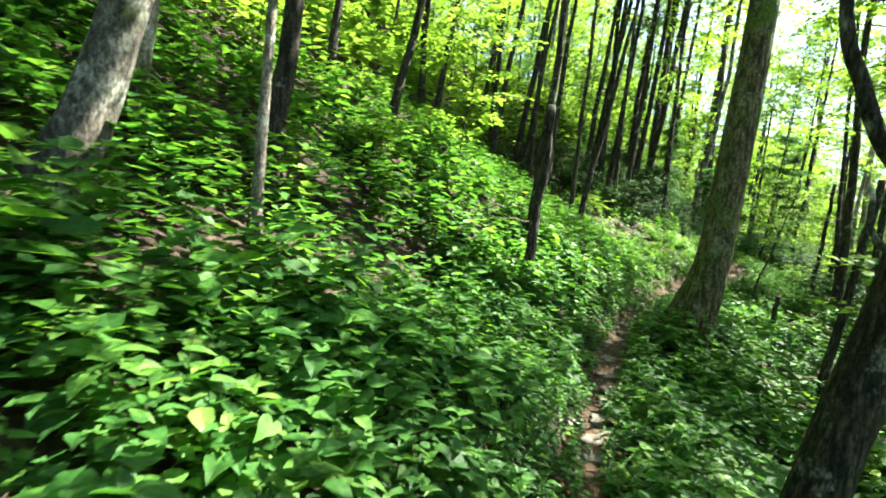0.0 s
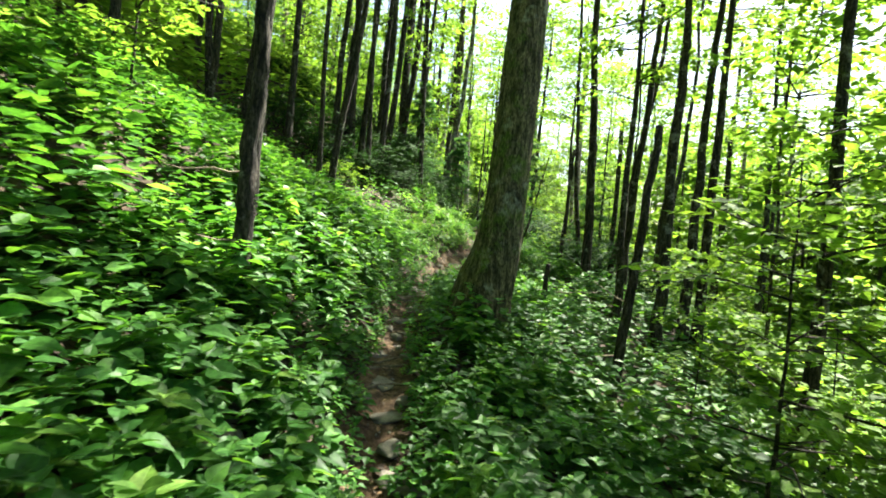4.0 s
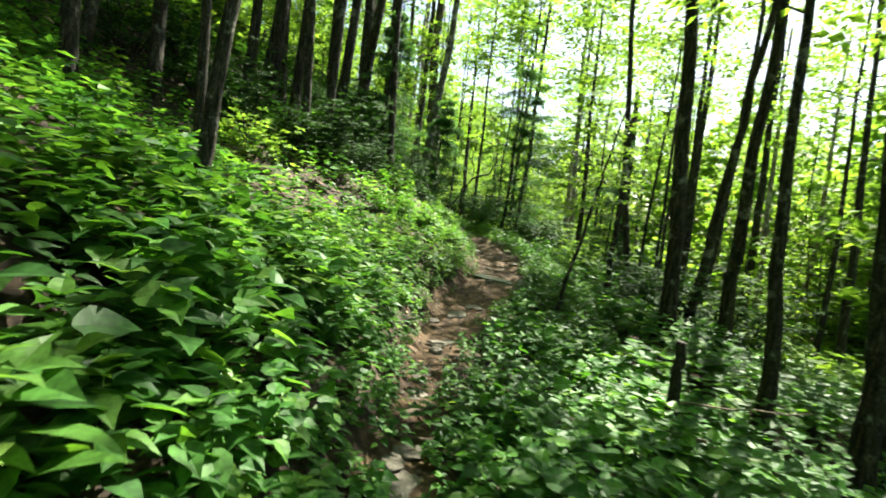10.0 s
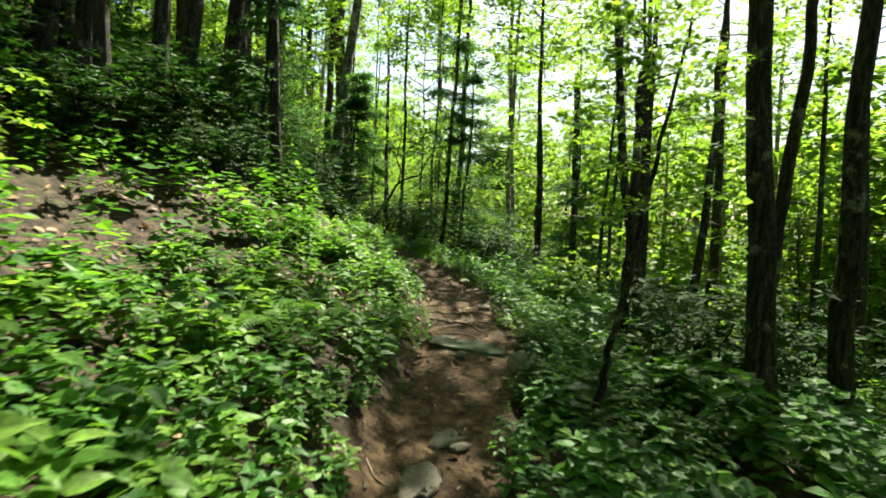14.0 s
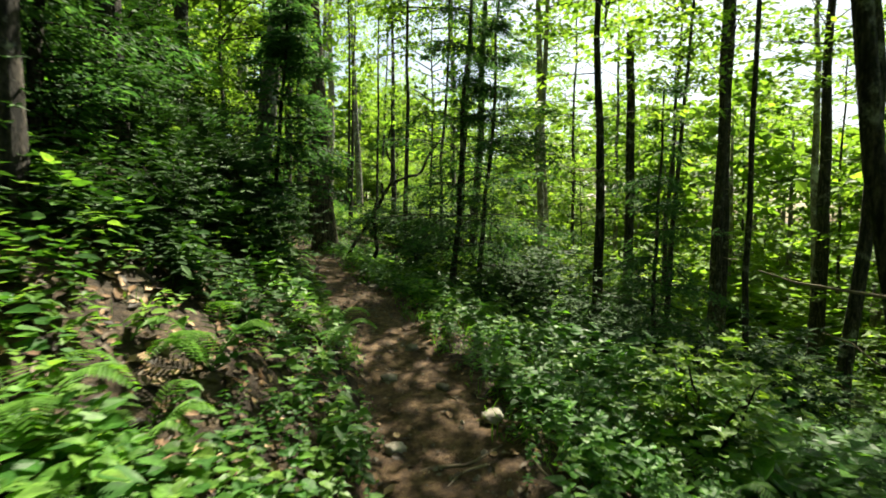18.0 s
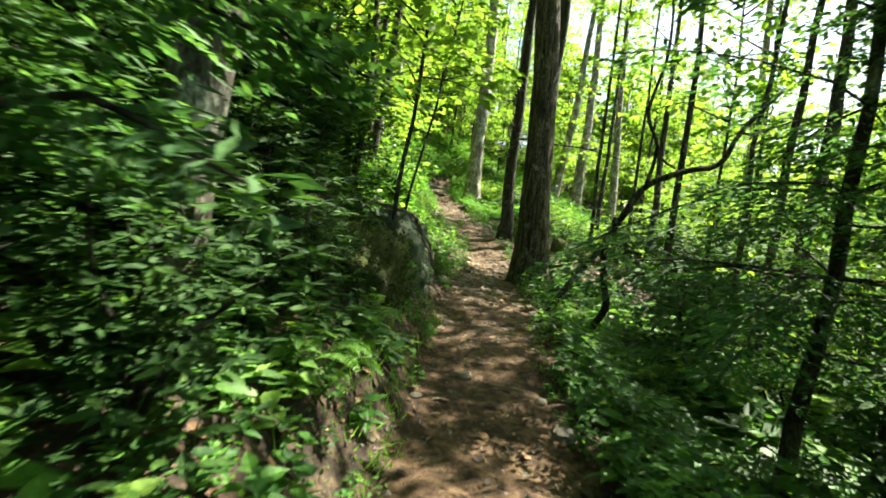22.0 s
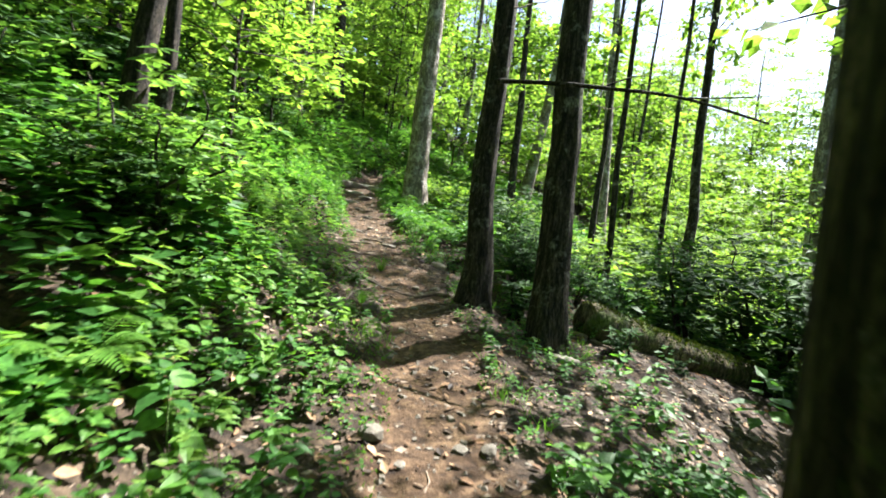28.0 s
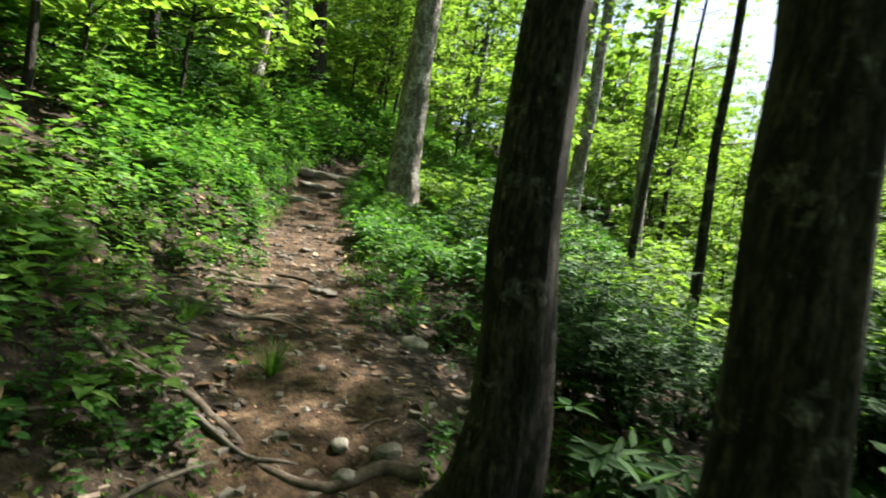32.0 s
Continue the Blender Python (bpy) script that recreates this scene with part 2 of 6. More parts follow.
def bark_material(name, dark, light, ridge, lichen, lichen_part, moss_part, scale=24, depth=0.03):
    """Bark with upright furrows, paler lichen patches and some moss."""
    m, nodes, links, bsdf = material(name)
    furrow = noise_node(nodes, links, scale, 7, 0.68, (1, 1, ridge))
    fine = noise_node(nodes, links, 60, 4, 0.6, (1, 1, 0.4))
    colour = ramp_node(nodes, links, furrow, [(0.4, dark), (0.5, tuple(0.35 * a + 0.35 * b for a, b in zip(dark, light))), (0.63, light)])
    blot = ramp_node(nodes, links, noise_node(nodes, links, 3.2, 5, 0.7), [(0.62 - lichen_part, (0, 0, 0)), (0.68 - lichen_part * 0.6, (1, 1, 1))])
    colour = mixed(nodes, links, blot, colour, lichen)
    green = ramp_node(nodes, links, noise_node(nodes, links, 1.7, 6, 0.75), [(0.7 - moss_part, (0, 0, 0)), (0.8 - moss_part, (1, 1, 1))])
    colour = mixed(nodes, links, green, colour, (0.07, 0.10, 0.02))
    speck = nodes.new("ShaderNodeMix")
    speck.data_type, speck.blend_type, speck.inputs[0].default_value = "RGBA", "MULTIPLY", 1.0
    links.new(colour, speck.inputs[6])
    links.new(ramp_node(nodes, links, fine, [(0.36, (0.35, 0.35, 0.35)), (0.62, (1.5, 1.5, 1.5))]), speck.inputs[7])
    links.new(speck.outputs[2], bsdf.inputs["Base Color"])
    bsdf.inputs["Roughness"].default_value, bsdf.inputs["Specular IOR Level"].default_value = 0.9, 0.2
    total = nodes.new("ShaderNodeMath")
    total.operation = "MULTIPLY_ADD"
    total.inputs[1].default_value = 0.3
    links.new(fine, total.inputs[0])
    links.new(furrow, total.inputs[2])
    bumped(nodes, links, bsdf, total.outputs[0], 1.0, depth)
    return m


def mottled(name, stops, scale, gloss=0.85, relief=0.02, grain=40, stretch=(1, 1, 1)):
    m, nodes, links, bsdf = material(name)
    big, small = noise_node(nodes, links, scale, 6, 0.65, stretch), noise_node(nodes, links, grain, 5, 0.7, stretch)
    total = nodes.new("ShaderNodeMath")
    total.operation = "MULTIPLY_ADD"
    total.inputs[1].default_value = 0.45
    links.new(small, total.inputs[0])
    links.new(big, total.inputs[2])
    shift = nodes.new("ShaderNodeMath")
    shift.operation = "SUBTRACT"
    shift.inputs[1].default_value = 0.22
    links.new(total.outputs[0], shift.inputs[0])
    links.new(ramp_node(nodes, links, shift.outputs[0], stops), bsdf.inputs["Base Color"])
    bsdf.inputs["Roughness"].default_value, bsdf.inputs["Specular IOR Level"].default_value = gloss, 0.3
    bumped(nodes, links, bsdf, total.outputs[0], 0.8, relief)
    return m


HERB = leaf_material("herb_leaf", (0.021, 0.064, 0.014), (0.038, 0.112, 0.021), (0.085, 0.19, 0.031), (2.3, 2.25, 0.9), 0.36, 0.5)
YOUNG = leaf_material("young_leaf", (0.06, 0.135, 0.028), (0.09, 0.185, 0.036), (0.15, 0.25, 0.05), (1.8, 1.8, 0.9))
CANOPY = leaf_material("canopy_leaf", (0.06, 0.12, 0.02), (0.1, 0.185, 0.03), (0.165, 0.26, 0.042), (2.0, 1.95, 1.0), 0.5, 0.6)
NEEDLE = leaf_material("needle_leaf", (0.02, 0.055, 0.022), (0.034, 0.088, 0.03), (0.06, 0.13, 0.038), (1.9, 1.9, 1.0), 0.4, 0.7)
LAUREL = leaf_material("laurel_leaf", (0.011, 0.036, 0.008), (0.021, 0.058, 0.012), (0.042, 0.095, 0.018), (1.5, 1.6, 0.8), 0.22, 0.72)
FERN = leaf_material("fern_leaf", (0.06, 0.14, 0.02), (0.08, 0.18, 0.03), (0.11, 0.22, 0.035), (1.7, 1.8, 0.8))
DEADLEAF = leaf_material("dead_leaf", (0.09, 0.05, 0.028), (0.2, 0.12, 0.065), (0.36, 0.25, 0.15), (1.2, 1.0, 0.7), 0.15, 0.7)
STEM = mottled("green_stem", [(0.3, (0.05, 0.1, 0.02)), (0.7, (0.1, 0.16, 0.04))], 12)
BARK_GREY = bark_material("grey_smooth_bark", (0.04, 0.036, 0.028), (0.14, 0.125, 0.1), 0.4, (0.26, 0.26, 0.22), 0.1, 0.12, 14, 0.02)
BARK_DARK = bark_material("dark_furrowed_bark", (0.008, 0.007, 0.006), (0.066, 0.054, 0.042), 0.14, (0.15, 0.145, 0.125), 0.06, 0.08, 26, 0.035)
BARK_BROWN = bark_material("brown_furrowed_bark", (0.014, 0.011, 0.008), (0.13, 0.1, 0.07), 0.12, (0.16, 0.15, 0.12), 0.05, 0.12, 26, 0.04)
BARK_PALE = bark_material("pale_bark", (0.09, 0.075, 0.06), (0.28, 0.24, 0.19), 0.2, (0.38, 0.36, 0.32), 0.12, 0.02, 18, 0.025)
BARK_MOSS = bark_material("mossy_bark", (0.026, 0.022, 0.013), (0.17, 0.14, 0.085), 0.22, (0.17, 0.165, 0.13), 0.07, 0.19, 20, 0.035)
WOOD_DEAD = mottled("weathered_wood", [(0.25, (0.07, 0.05, 0.035)), (0.5, (0.17, 0.13, 0.095)), (0.75, (0.3, 0.25, 0.2))], 7, 0.9, 0.01, 50, (1, 1, 0.25))
ROOT = mottled("root_bark", [(0.25, (0.025, 0.018, 0.012)), (0.5, (0.075, 0.054, 0.038)), (0.75, (0.16, 0.125, 0.09))], 14, 0.85, 0.008, 60)
OLD_ROOT = mottled("old_root", [(0.25, (0.03, 0.026, 0.02)), (0.5, (0.09, 0.075, 0.056)), (0.75, (0.19, 0.165, 0.13))], 9, 0.9, 0.01, 50)
STONE = mottled("trail_stone", [(0.2, (0.045, 0.04, 0.032)), (0.5, (0.11, 0.097, 0.077)), (0.8, (0.22, 0.2, 0.165))], 7, 0.85, 0.012, 55)
STONE_PALE = mottled("pale_stone", [(0.2, (0.09, 0.08, 0.062)), (0.5, (0.2, 0.18, 0.145)), (0.8, (0.33, 0.305, 0.255))], 6, 0.85, 0.015, 45)
LICHEN_STONE = mottled("lichen_stone", [(0.25, (0.012, 0.016, 0.01)), (0.42, (0.034, 0.046, 0.026)), (0.55, (0.06, 0.078, 0.05)), (0.75, (0.105, 0.125, 0.09))], 3, 0.95, 0.06, 28)
MOSS_STONE = mottled("mossy_stone", [(0.25, (0.01, 0.013, 0.005)), (0.42, (0.035, 0.045, 0.01)), (0.58, (0.06, 0.07, 0.016)), (0.8, (0.1, 0.1, 0.05))], 5, 0.95, 0.06, 35)


def ground_material():
    """Leaf litter and dark soil; bare trodden earth where the trail runs."""
    m, nodes, links, bsdf = material("forest_soil")
    big, mid, fine = noise_node(nodes, links, 1.1, 5), noise_node(nodes, links, 11, 6, 0.7), noise_node(nodes, links, 70, 4, 0.7)
    litter = ramp_node(nodes, links, mid, [(0.36, (0.009, 0.007, 0.005)), (0.5, (0.03, 0.021, 0.014)), (0.68, (0.095, 0.067, 0.043))])
    moss = ramp_node(nodes, links, big, [(0.62, (0, 0, 0)), (0.78, (0.7, 0.7, 0.7))])
    litter = mixed(nodes, links, moss, litter, (0.045, 0.065, 0.018))
    earth = ramp_node(nodes, links, mid, [(0.36, (0.02, 0.012, 0.007)), (0.5, (0.075, 0.046, 0.025)), (0.66, (0.18, 0.118, 0.068))])
    damp = ramp_node(nodes, links, big, [(0.38, (0.55, 0.52, 0.5)), (0.62, (1, 1, 1))])
    wet = nodes.new("ShaderNodeMix")
    wet.data_type, wet.blend_type, wet.inputs[0].default_value = "RGBA", "MULTIPLY", 1.0
    links.new(earth, wet.inputs[6])
    links.new(damp, wet.inputs[7])
    mask = nodes.new("ShaderNodeAttribute")
    mask.attribute_name = "trodden"
    links.new(mixed(nodes, links, mask.outputs["Fac"], litter, wet.outputs[2]), bsdf.inputs["Base Color"])
    bsdf.inputs["Roughness"].default_value, bsdf.inputs["Specular IOR Level"].default_value = 0.92, 0.2
    total = nodes.new("ShaderNodeMath")
    total.operation = "MULTIPLY_ADD"
    total.inputs[1].default_value = 0.4
    links.new(fine, total.inputs[0])
    links.new(mid, total.inputs[2])
    bumped(nodes, links, bsdf, total.outputs[0], 0.9, 0.03)
    return m


SOIL = ground_material()


# ---- mesh helpers ----
def tri_mesh(name, verts, tris, mat, smooth=True):
    """A mesh from arrays of corners and triangles."""
    verts, tris = np.asarray(verts, np.float32), np.asarray(tris, np.int32)
    me = bpy.data.meshes.new(name)
    me.vertices.add(len(verts))
    me.vertices.foreach_set("co", verts.ravel())
    me.loops.add(3 * len(tris))
    me.loops.foreach_set("vertex_index", tris.ravel())
    me.polygons.add(len(tris))
    me.polygons.foreach_set("loop_start", np.arange(0, 3 * len(tris), 3, dtype=np.int32))
    me.polygons.foreach_set("use_smooth", np.full(len(tris), smooth))
    me.update(calc_edges=True)
    me.materials.append(mat)
    return me


def joined(pieces):
    """One pair of corner and triangle arrays from several."""
    verts, tris, base = [], [], 0
    for v, t in pieces:
        verts.append(v)
        tris.append(np.asarray(t) + base)
        base += len(v)
    return np.concatenate(verts), np.concatenate(tris)


def part(name, mesh, parent, label=""):
    """Links a mesh as one part under its thing."""
    ob = new(name, mesh)
    ob.parent = parent
    return tagged(ob, label)


def empty(name, x, y, z, label, category, group=""):
    ob = new(name)
    ob.empty_display_size = 0.2
    ob.matrix_world = pose(x, y, z)
    return tagged(ob, label, category, group)


def unit(v):
    return v / np.maximum(np.linalg.norm(v, axis=-1, keepdims=True), 1e-9)


def tube(points, radii, sides=8, knobs=0.0, seed=0, lobes=None):
    """A closed, tapering, uneven tube along points."""
    points, radii = np.asarray(points, float), np.asarray(radii, float)
    n = len(points)
    way = unit(np.gradient(points, axis=0))
    side = unit(np.cross(way, np.array([0.31, 0.95, 0.05])))
    up = np.cross(side, way)
    turn = np.linspace(0, 2 * math.pi, sides, endpoint=False)
    rnd = np.random.RandomState(seed)
    wave = np.zeros((n, sides))
    for k, size in ((2, 0.5), (3, 0.35), (5, 0.3), (7, 0.2)):
        drift = np.cumsum(rnd.normal(0, 0.25, n))
        wave += size * np.sin(k * turn[None] + drift[:, None] + rnd.rand() * 6)
    r = radii[:, None] * (1 + knobs * wave)
    if lobes is not None:
        r = r * (1 + lobes)
    ring = points[:, None] + r[..., None] * (np.cos(turn)[None, :, None] * side[:, None] + np.sin(turn)[None, :, None] * up[:, None])
    verts = np.concatenate([ring.reshape(-1, 3), points[:1], points[-1:]])
    i, j = np.meshgrid(np.arange(n - 1), np.arange(sides), indexing="ij")
    a, b = i * sides + j, i * sides + (j + 1) % sides
    tris = np.concatenate([np.stack([a, b, b + sides], -1).reshape(-1, 3), np.stack([a, b + sides, a + sides], -1).reshape(-1, 3)])
    k = np.arange(sides)
    caps = np.concatenate([np.stack([np.full(sides, n * sides), (k + 1) % sides, k], -1),
                           np.stack([np.full(sides, n * sides + 1), (n - 1) * sides + k, (n - 1) * sides + (k + 1) % sides], -1)])
    return verts, np.concatenate([tris, caps])


def bend(start, end, sag=0.1, n=8, seed=0, wild=0.04):
    """Points from start to end with a sag and some wandering."""
    rnd = np.random.RandomState(seed)
    start, end = np.asarray(start, float), np.asarray(end, float)
    u = np.linspace(0, 1, n)[:, None]
    span = np.linalg.norm(end - start)
    points = start + (end - start) * u + np.array([0, 0, -sag * span]) * (4 * u * (1 - u))
    drift = np.cumsum(rnd.normal(0, wild * span / math.sqrt(n), (n, 3)), axis=0)
    return points + (drift - drift[:1]) * (1 - 0.4 * u)


SHAPES = {
    # across, along, lift of the edge, for corners of a leaf outline; then its triangles
    "fine": (np.array([(0, 0, 0), (-0.36, 0.1, 0.07), (-0.5, 0.3, 0.12), (-0.42, 0.54, 0.1), (-0.2, 0.79, 0.02), (0, 1.06, -0.16), (0.2, 0.79, 0.02), (0.42, 0.54, 0.1), (0.5, 0.3, 0.12), (0.36, 0.1, 0.07), (0, 0.3, 0.02), (0, 0.68, -0.02)]),
             np.array([(0, 10, 1), (1, 10, 2), (2, 10, 3), (3, 10, 11), (3, 11, 4), (4, 11, 5), (0, 9, 10), (9, 8, 10), (8, 7, 10), (7, 11, 10), (7, 6, 11), (6, 5, 11)])),
    "plain": (np.array([(0, 0, 0), (-0.48, 0.3, 0.1), (-0.36, 0.68, 0.08), (0, 1, -0.05), (0.36, 0.68, 0.08), (0.48, 0.3, 0.1)]),
              np.array([(0, 3, 1), (1, 3, 2), (0, 5, 3), (5, 4, 3)])),
    "far": (np.array([(0, 0, 0), (-0.5, 0.45, 0.1), (0, 1, -0.05), (0.5, 0.45, 0.1)]), np.array([(0, 2, 1), (0, 3, 2)])),
}


def leaves(at, way, face, length, width, shape="plain"):
    """Many leaves: foot, direction, upper side, length and width of each."""
    outline, tris = SHAPES[shape]
    way = unit(np.asarray(way, float))
    across = unit(np.cross(way, face))
    above = np.cross(across, way)
    length, width = np.asarray(length)[:, None, None], np.asarray(width)[:, None, None]
    verts = (np.asarray(at)[:, None] + across[:, None] * outline[None, :, :1] * width + way[:, None] * outline[None, :, 1:2] * length
             + above[:, None] * outline[None, :, 2:] * width)
    base = np.arange(len(at))[:, None, None] * len(outline)
    return verts.reshape(-1, 3), (tris[None] + base).reshape(-1, 3)


# ---- ground ----
def spread(lo, count, step, far):
    """Even steps from lo, growing steps on to the horizon."""
    out = list(lo + step * np.arange(count))
    d, s = 0.0, step
    before, after = [], []
    while d < far:
        s *= 1.28
        d += s
        before.append(lo - d)
        after.append(out[-1] + d)
    return np.array(before[::-1] + out + after)


def build_ground():
    xs, ys = spread(FX, FNX, FS, 1500), spread(FY, FNY, FS, 1500)
    gx, gy = np.meshgrid(xs, ys, indexing="ij")
    cx, cy = np.clip(gx, GX + 1, GX + GS * (GNX - 3)), np.clip(gy, GY + 1, GY + GS * (GNY - 3))
    z, d = survey(cx.ravel(), cy.ravel())
    n, k = len(xs), len(ys)
    verts = np.stack([gx.ravel(), gy.ravel(), z], 1)
    i, j = np.meshgrid(np.arange(n - 1), np.arange(k - 1), indexing="ij")
    a = (i * k + j).ravel()
    tris = np.concatenate([np.stack([a, a + k, a + k + 1], 1), np.stack([a, a + k + 1, a + 1], 1)])
    me = tri_mesh("ground", verts, tris, SOIL)
    w = half_width(cy.ravel()) * (0.65 + 0.5 * bumps(cx.ravel(), cy.ravel(), 0.4, 5))
    mask = 1 - ramp(np.abs(d), w, w + 0.16)
    me.attributes.new("trodden", "FLOAT", "POINT").data.foreach_set("value", mask.astype(np.float32))
    tagged(new("ground", me), "sloping forest floor of brown leaf litter with a trodden dirt trail", "ground", kind="structure")


build_ground()


# ---- trees ----
def leaf_points(seed, sprays, per, radius, height, droop=0.15, flat=0.75, twigs=None):
    """Feet, directions and faces of the leaves of a crown of sprays that leave the axis at all heights."""
    rnd = np.random.RandomState(seed)
    at, way, face = [], [], []
    for s in range(sprays):
        h = rnd.rand() ** 0.9
        turn = rnd.rand() * 2 * math.pi
        reach = radius * (0.35 + 0.65 * rnd.rand()) * (0.45 + 0.9 * math.sin(math.pi * min(0.97, 0.16 + 0.8 * h)))
        foot = np.array([0, 0, h * height])
        tip = foot + np.array([math.cos(turn) * reach, math.sin(turn) * reach, reach * (0.35 * rnd.rand() + 0.1) - droop * reach])
        line = bend(foot, tip, -0.05, 6, seed * 1000 + s, 0.08)
        if twigs is not None:
            twigs.append(tube(line[[0, 2, 5]], np.linspace(0.006 + 0.012 * reach / radius, 0.003, 3), 3))
        u = 0.25 + 0.8 * rnd.rand(per) ** 0.7
        axis = unit(tip - foot)
        sidew = unit(np.cross(axis, [0, 0, 1.0]))
        spread_w = (rnd.rand(per) - 0.5) * 2
        k = np.clip(u, 0, 1) * 5
        i = np.minimum(k.astype(int), 4)
        on = line[i] + (line[i + 1] - line[i]) * (k - i)[:, None]
        half = 0.36 * reach * (1 - 0.55 * np.clip(u, 0, 1)) + 0.08
        on = on + sidew * (spread_w * half)[:, None] + axis * (np.maximum(u - 1, 0) * reach)[:, None]
        at.append(on + rnd.normal(0, 0.045, (per, 3)))
        way.append(sidew * np.sign(spread_w)[:, None] * 0.8 + axis * (0.5 + 0.5 * rnd.rand(per))[:, None] + rnd.normal(0, 0.3, (per, 3)) - np.array([0, 0, 0.25]))
        face.append(np.array([0, 0, 1.0]) * flat + rnd.normal(0, 0.27, (per, 3)))
    return tuple(np.concatenate(v) for v in (at, way, face))


def crown_mesh(name, seed, sprays, per, radius, height, leaf, mat, twig_mat, shape="plain"):
    """The leaves and the twigs of a crown, as two meshes."""
    twigs = []
    at, way, face = leaf_points(seed, sprays, per, radius, height, twigs=twigs)
    size = leaf * (0.65 + 0.6 * np.random.RandomState(seed + 1).rand(len(at)))
    v, t = leaves(at, way, face, size, size * 0.72, shape)
    return tri_mesh(name, v, t, mat, False), tri_mesh(name + "_twigs", *joined(twigs), twig_mat)


CROWNS = [crown_mesh("crown", 11 + k, 46, 56, 2.7, 6.5, 0.17, CANOPY, BARK_DARK, "far") for k in range(3)]
AIRY_CROWNS = [crown_mesh("airy_crown", 51 + k, 24, 62, 2.6, 6.5, 0.17, CANOPY, BARK_DARK, "far") for k in range(4)]
THIN_CROWNS = [crown_mesh("thin_crown", 31 + k, 34, 38, 1.6, 3.6, 0.15, CANOPY, BARK_DARK, "far") for k in range(4)]


def trunk_line(height, lean, crook, seed, n):
    rnd = np.random.RandomState(seed)
    h = np.linspace(0, 1, n) ** 1.25 * height
    sway = np.cumsum(rnd.normal(0, crook, (n, 2)), axis=0) * np.sqrt(np.gradient(h))[:, None]
    sway -= np.linspace(0, 1, n)[:, None] * sway[-1] * 0.7
    straight = np.minimum(h, 6) + 0.5 * np.maximum(h - 6, 0)
    return np.stack([lean[0] * straight + sway[:, 0], lean[1] * straight + sway[:, 1], h], 1)


def trunk_mesh(name, r, height, lean, seed, mat, near, flare=0.6, snag=False, crook=0.03):
    rings, sides = (34, 26) if near else (14, 9)
    line = trunk_line(height, lean, crook, seed, rings)
    taper = np.linspace(1, 0.72 if snag else 0.3, rings)
    h = line[:, 2]
    rnd = np.random.RandomState(seed + 5)
    turn = np.linspace(0, 2 * math.pi, sides, endpoint=False)
    foot = np.exp(-h / (2.1 * r + 0.12))[:, None]
    lobes = foot * flare * (1 + 0.8 * np.sin(turn * 4 + rnd.rand() * 6) * np.cos(turn * 1.0 + rnd.rand() * 6))[None]
    if near:
        lobes = lobes + 0.02 * rnd.normal(0, 1, (1, sides)) + 0.012 * rnd.normal(0, 1, (rings, sides))
    v, t = tube(line, r * taper, sides, 0.05, seed, lobes)
    return tri_mesh(name, v, t, mat), line


SEED = [100]
# places that the sun reaches through gaps in the canopy: x, y and the gap's half width
GLADES = ((2.0, 11.4, -0.3), (1.0, 9.9, -1.2), (3.2, 13.5, -1.3), (-0.4, 7.6, -0.9), (4.7, 14.0, -1.1), (8.2, 19.4, -0.6), (8.4, 17.4, -1.3), (11.2, 22.6, -0.5), (12.4, 23.2, -1.1),
          (14.35, 29.3, -0.9), (15.4, 33.5, -1.2), (14.2, 34.2, -0.6), (16.1, 43.0, -0.3), (16.3, 45.0, -0.3), (1.0, 17.0, 0.0), (3.0, 18.5, -0.4), (6.0, 24.0, -0.8), (-3.0, 13.0, -0.6), (20.5, 37.0, -0.6), (13.3, 36.2, -0.7))
SUN_X, SUN_Y = -math.sin(radians(SUN_YAW)), math.cos(radians(SUN_YAW))


def in_gap(x, y, low, high, wide=0.0):
    """Whether a crown between two heights over this place would shade one of the glades."""
    for gx, gy, r in GLADES:
        along = (x - gx) * SUN_X + (y - gy) * SUN_Y
        across = abs((x - gx) * SUN_Y - (y - gy) * SUN_X)
        if low / math.tan(radians(SUN_UP)) - r - wide < along < high / math.tan(radians(SUN_UP)) + r + wide and across < r + wide:
            return True
    return False



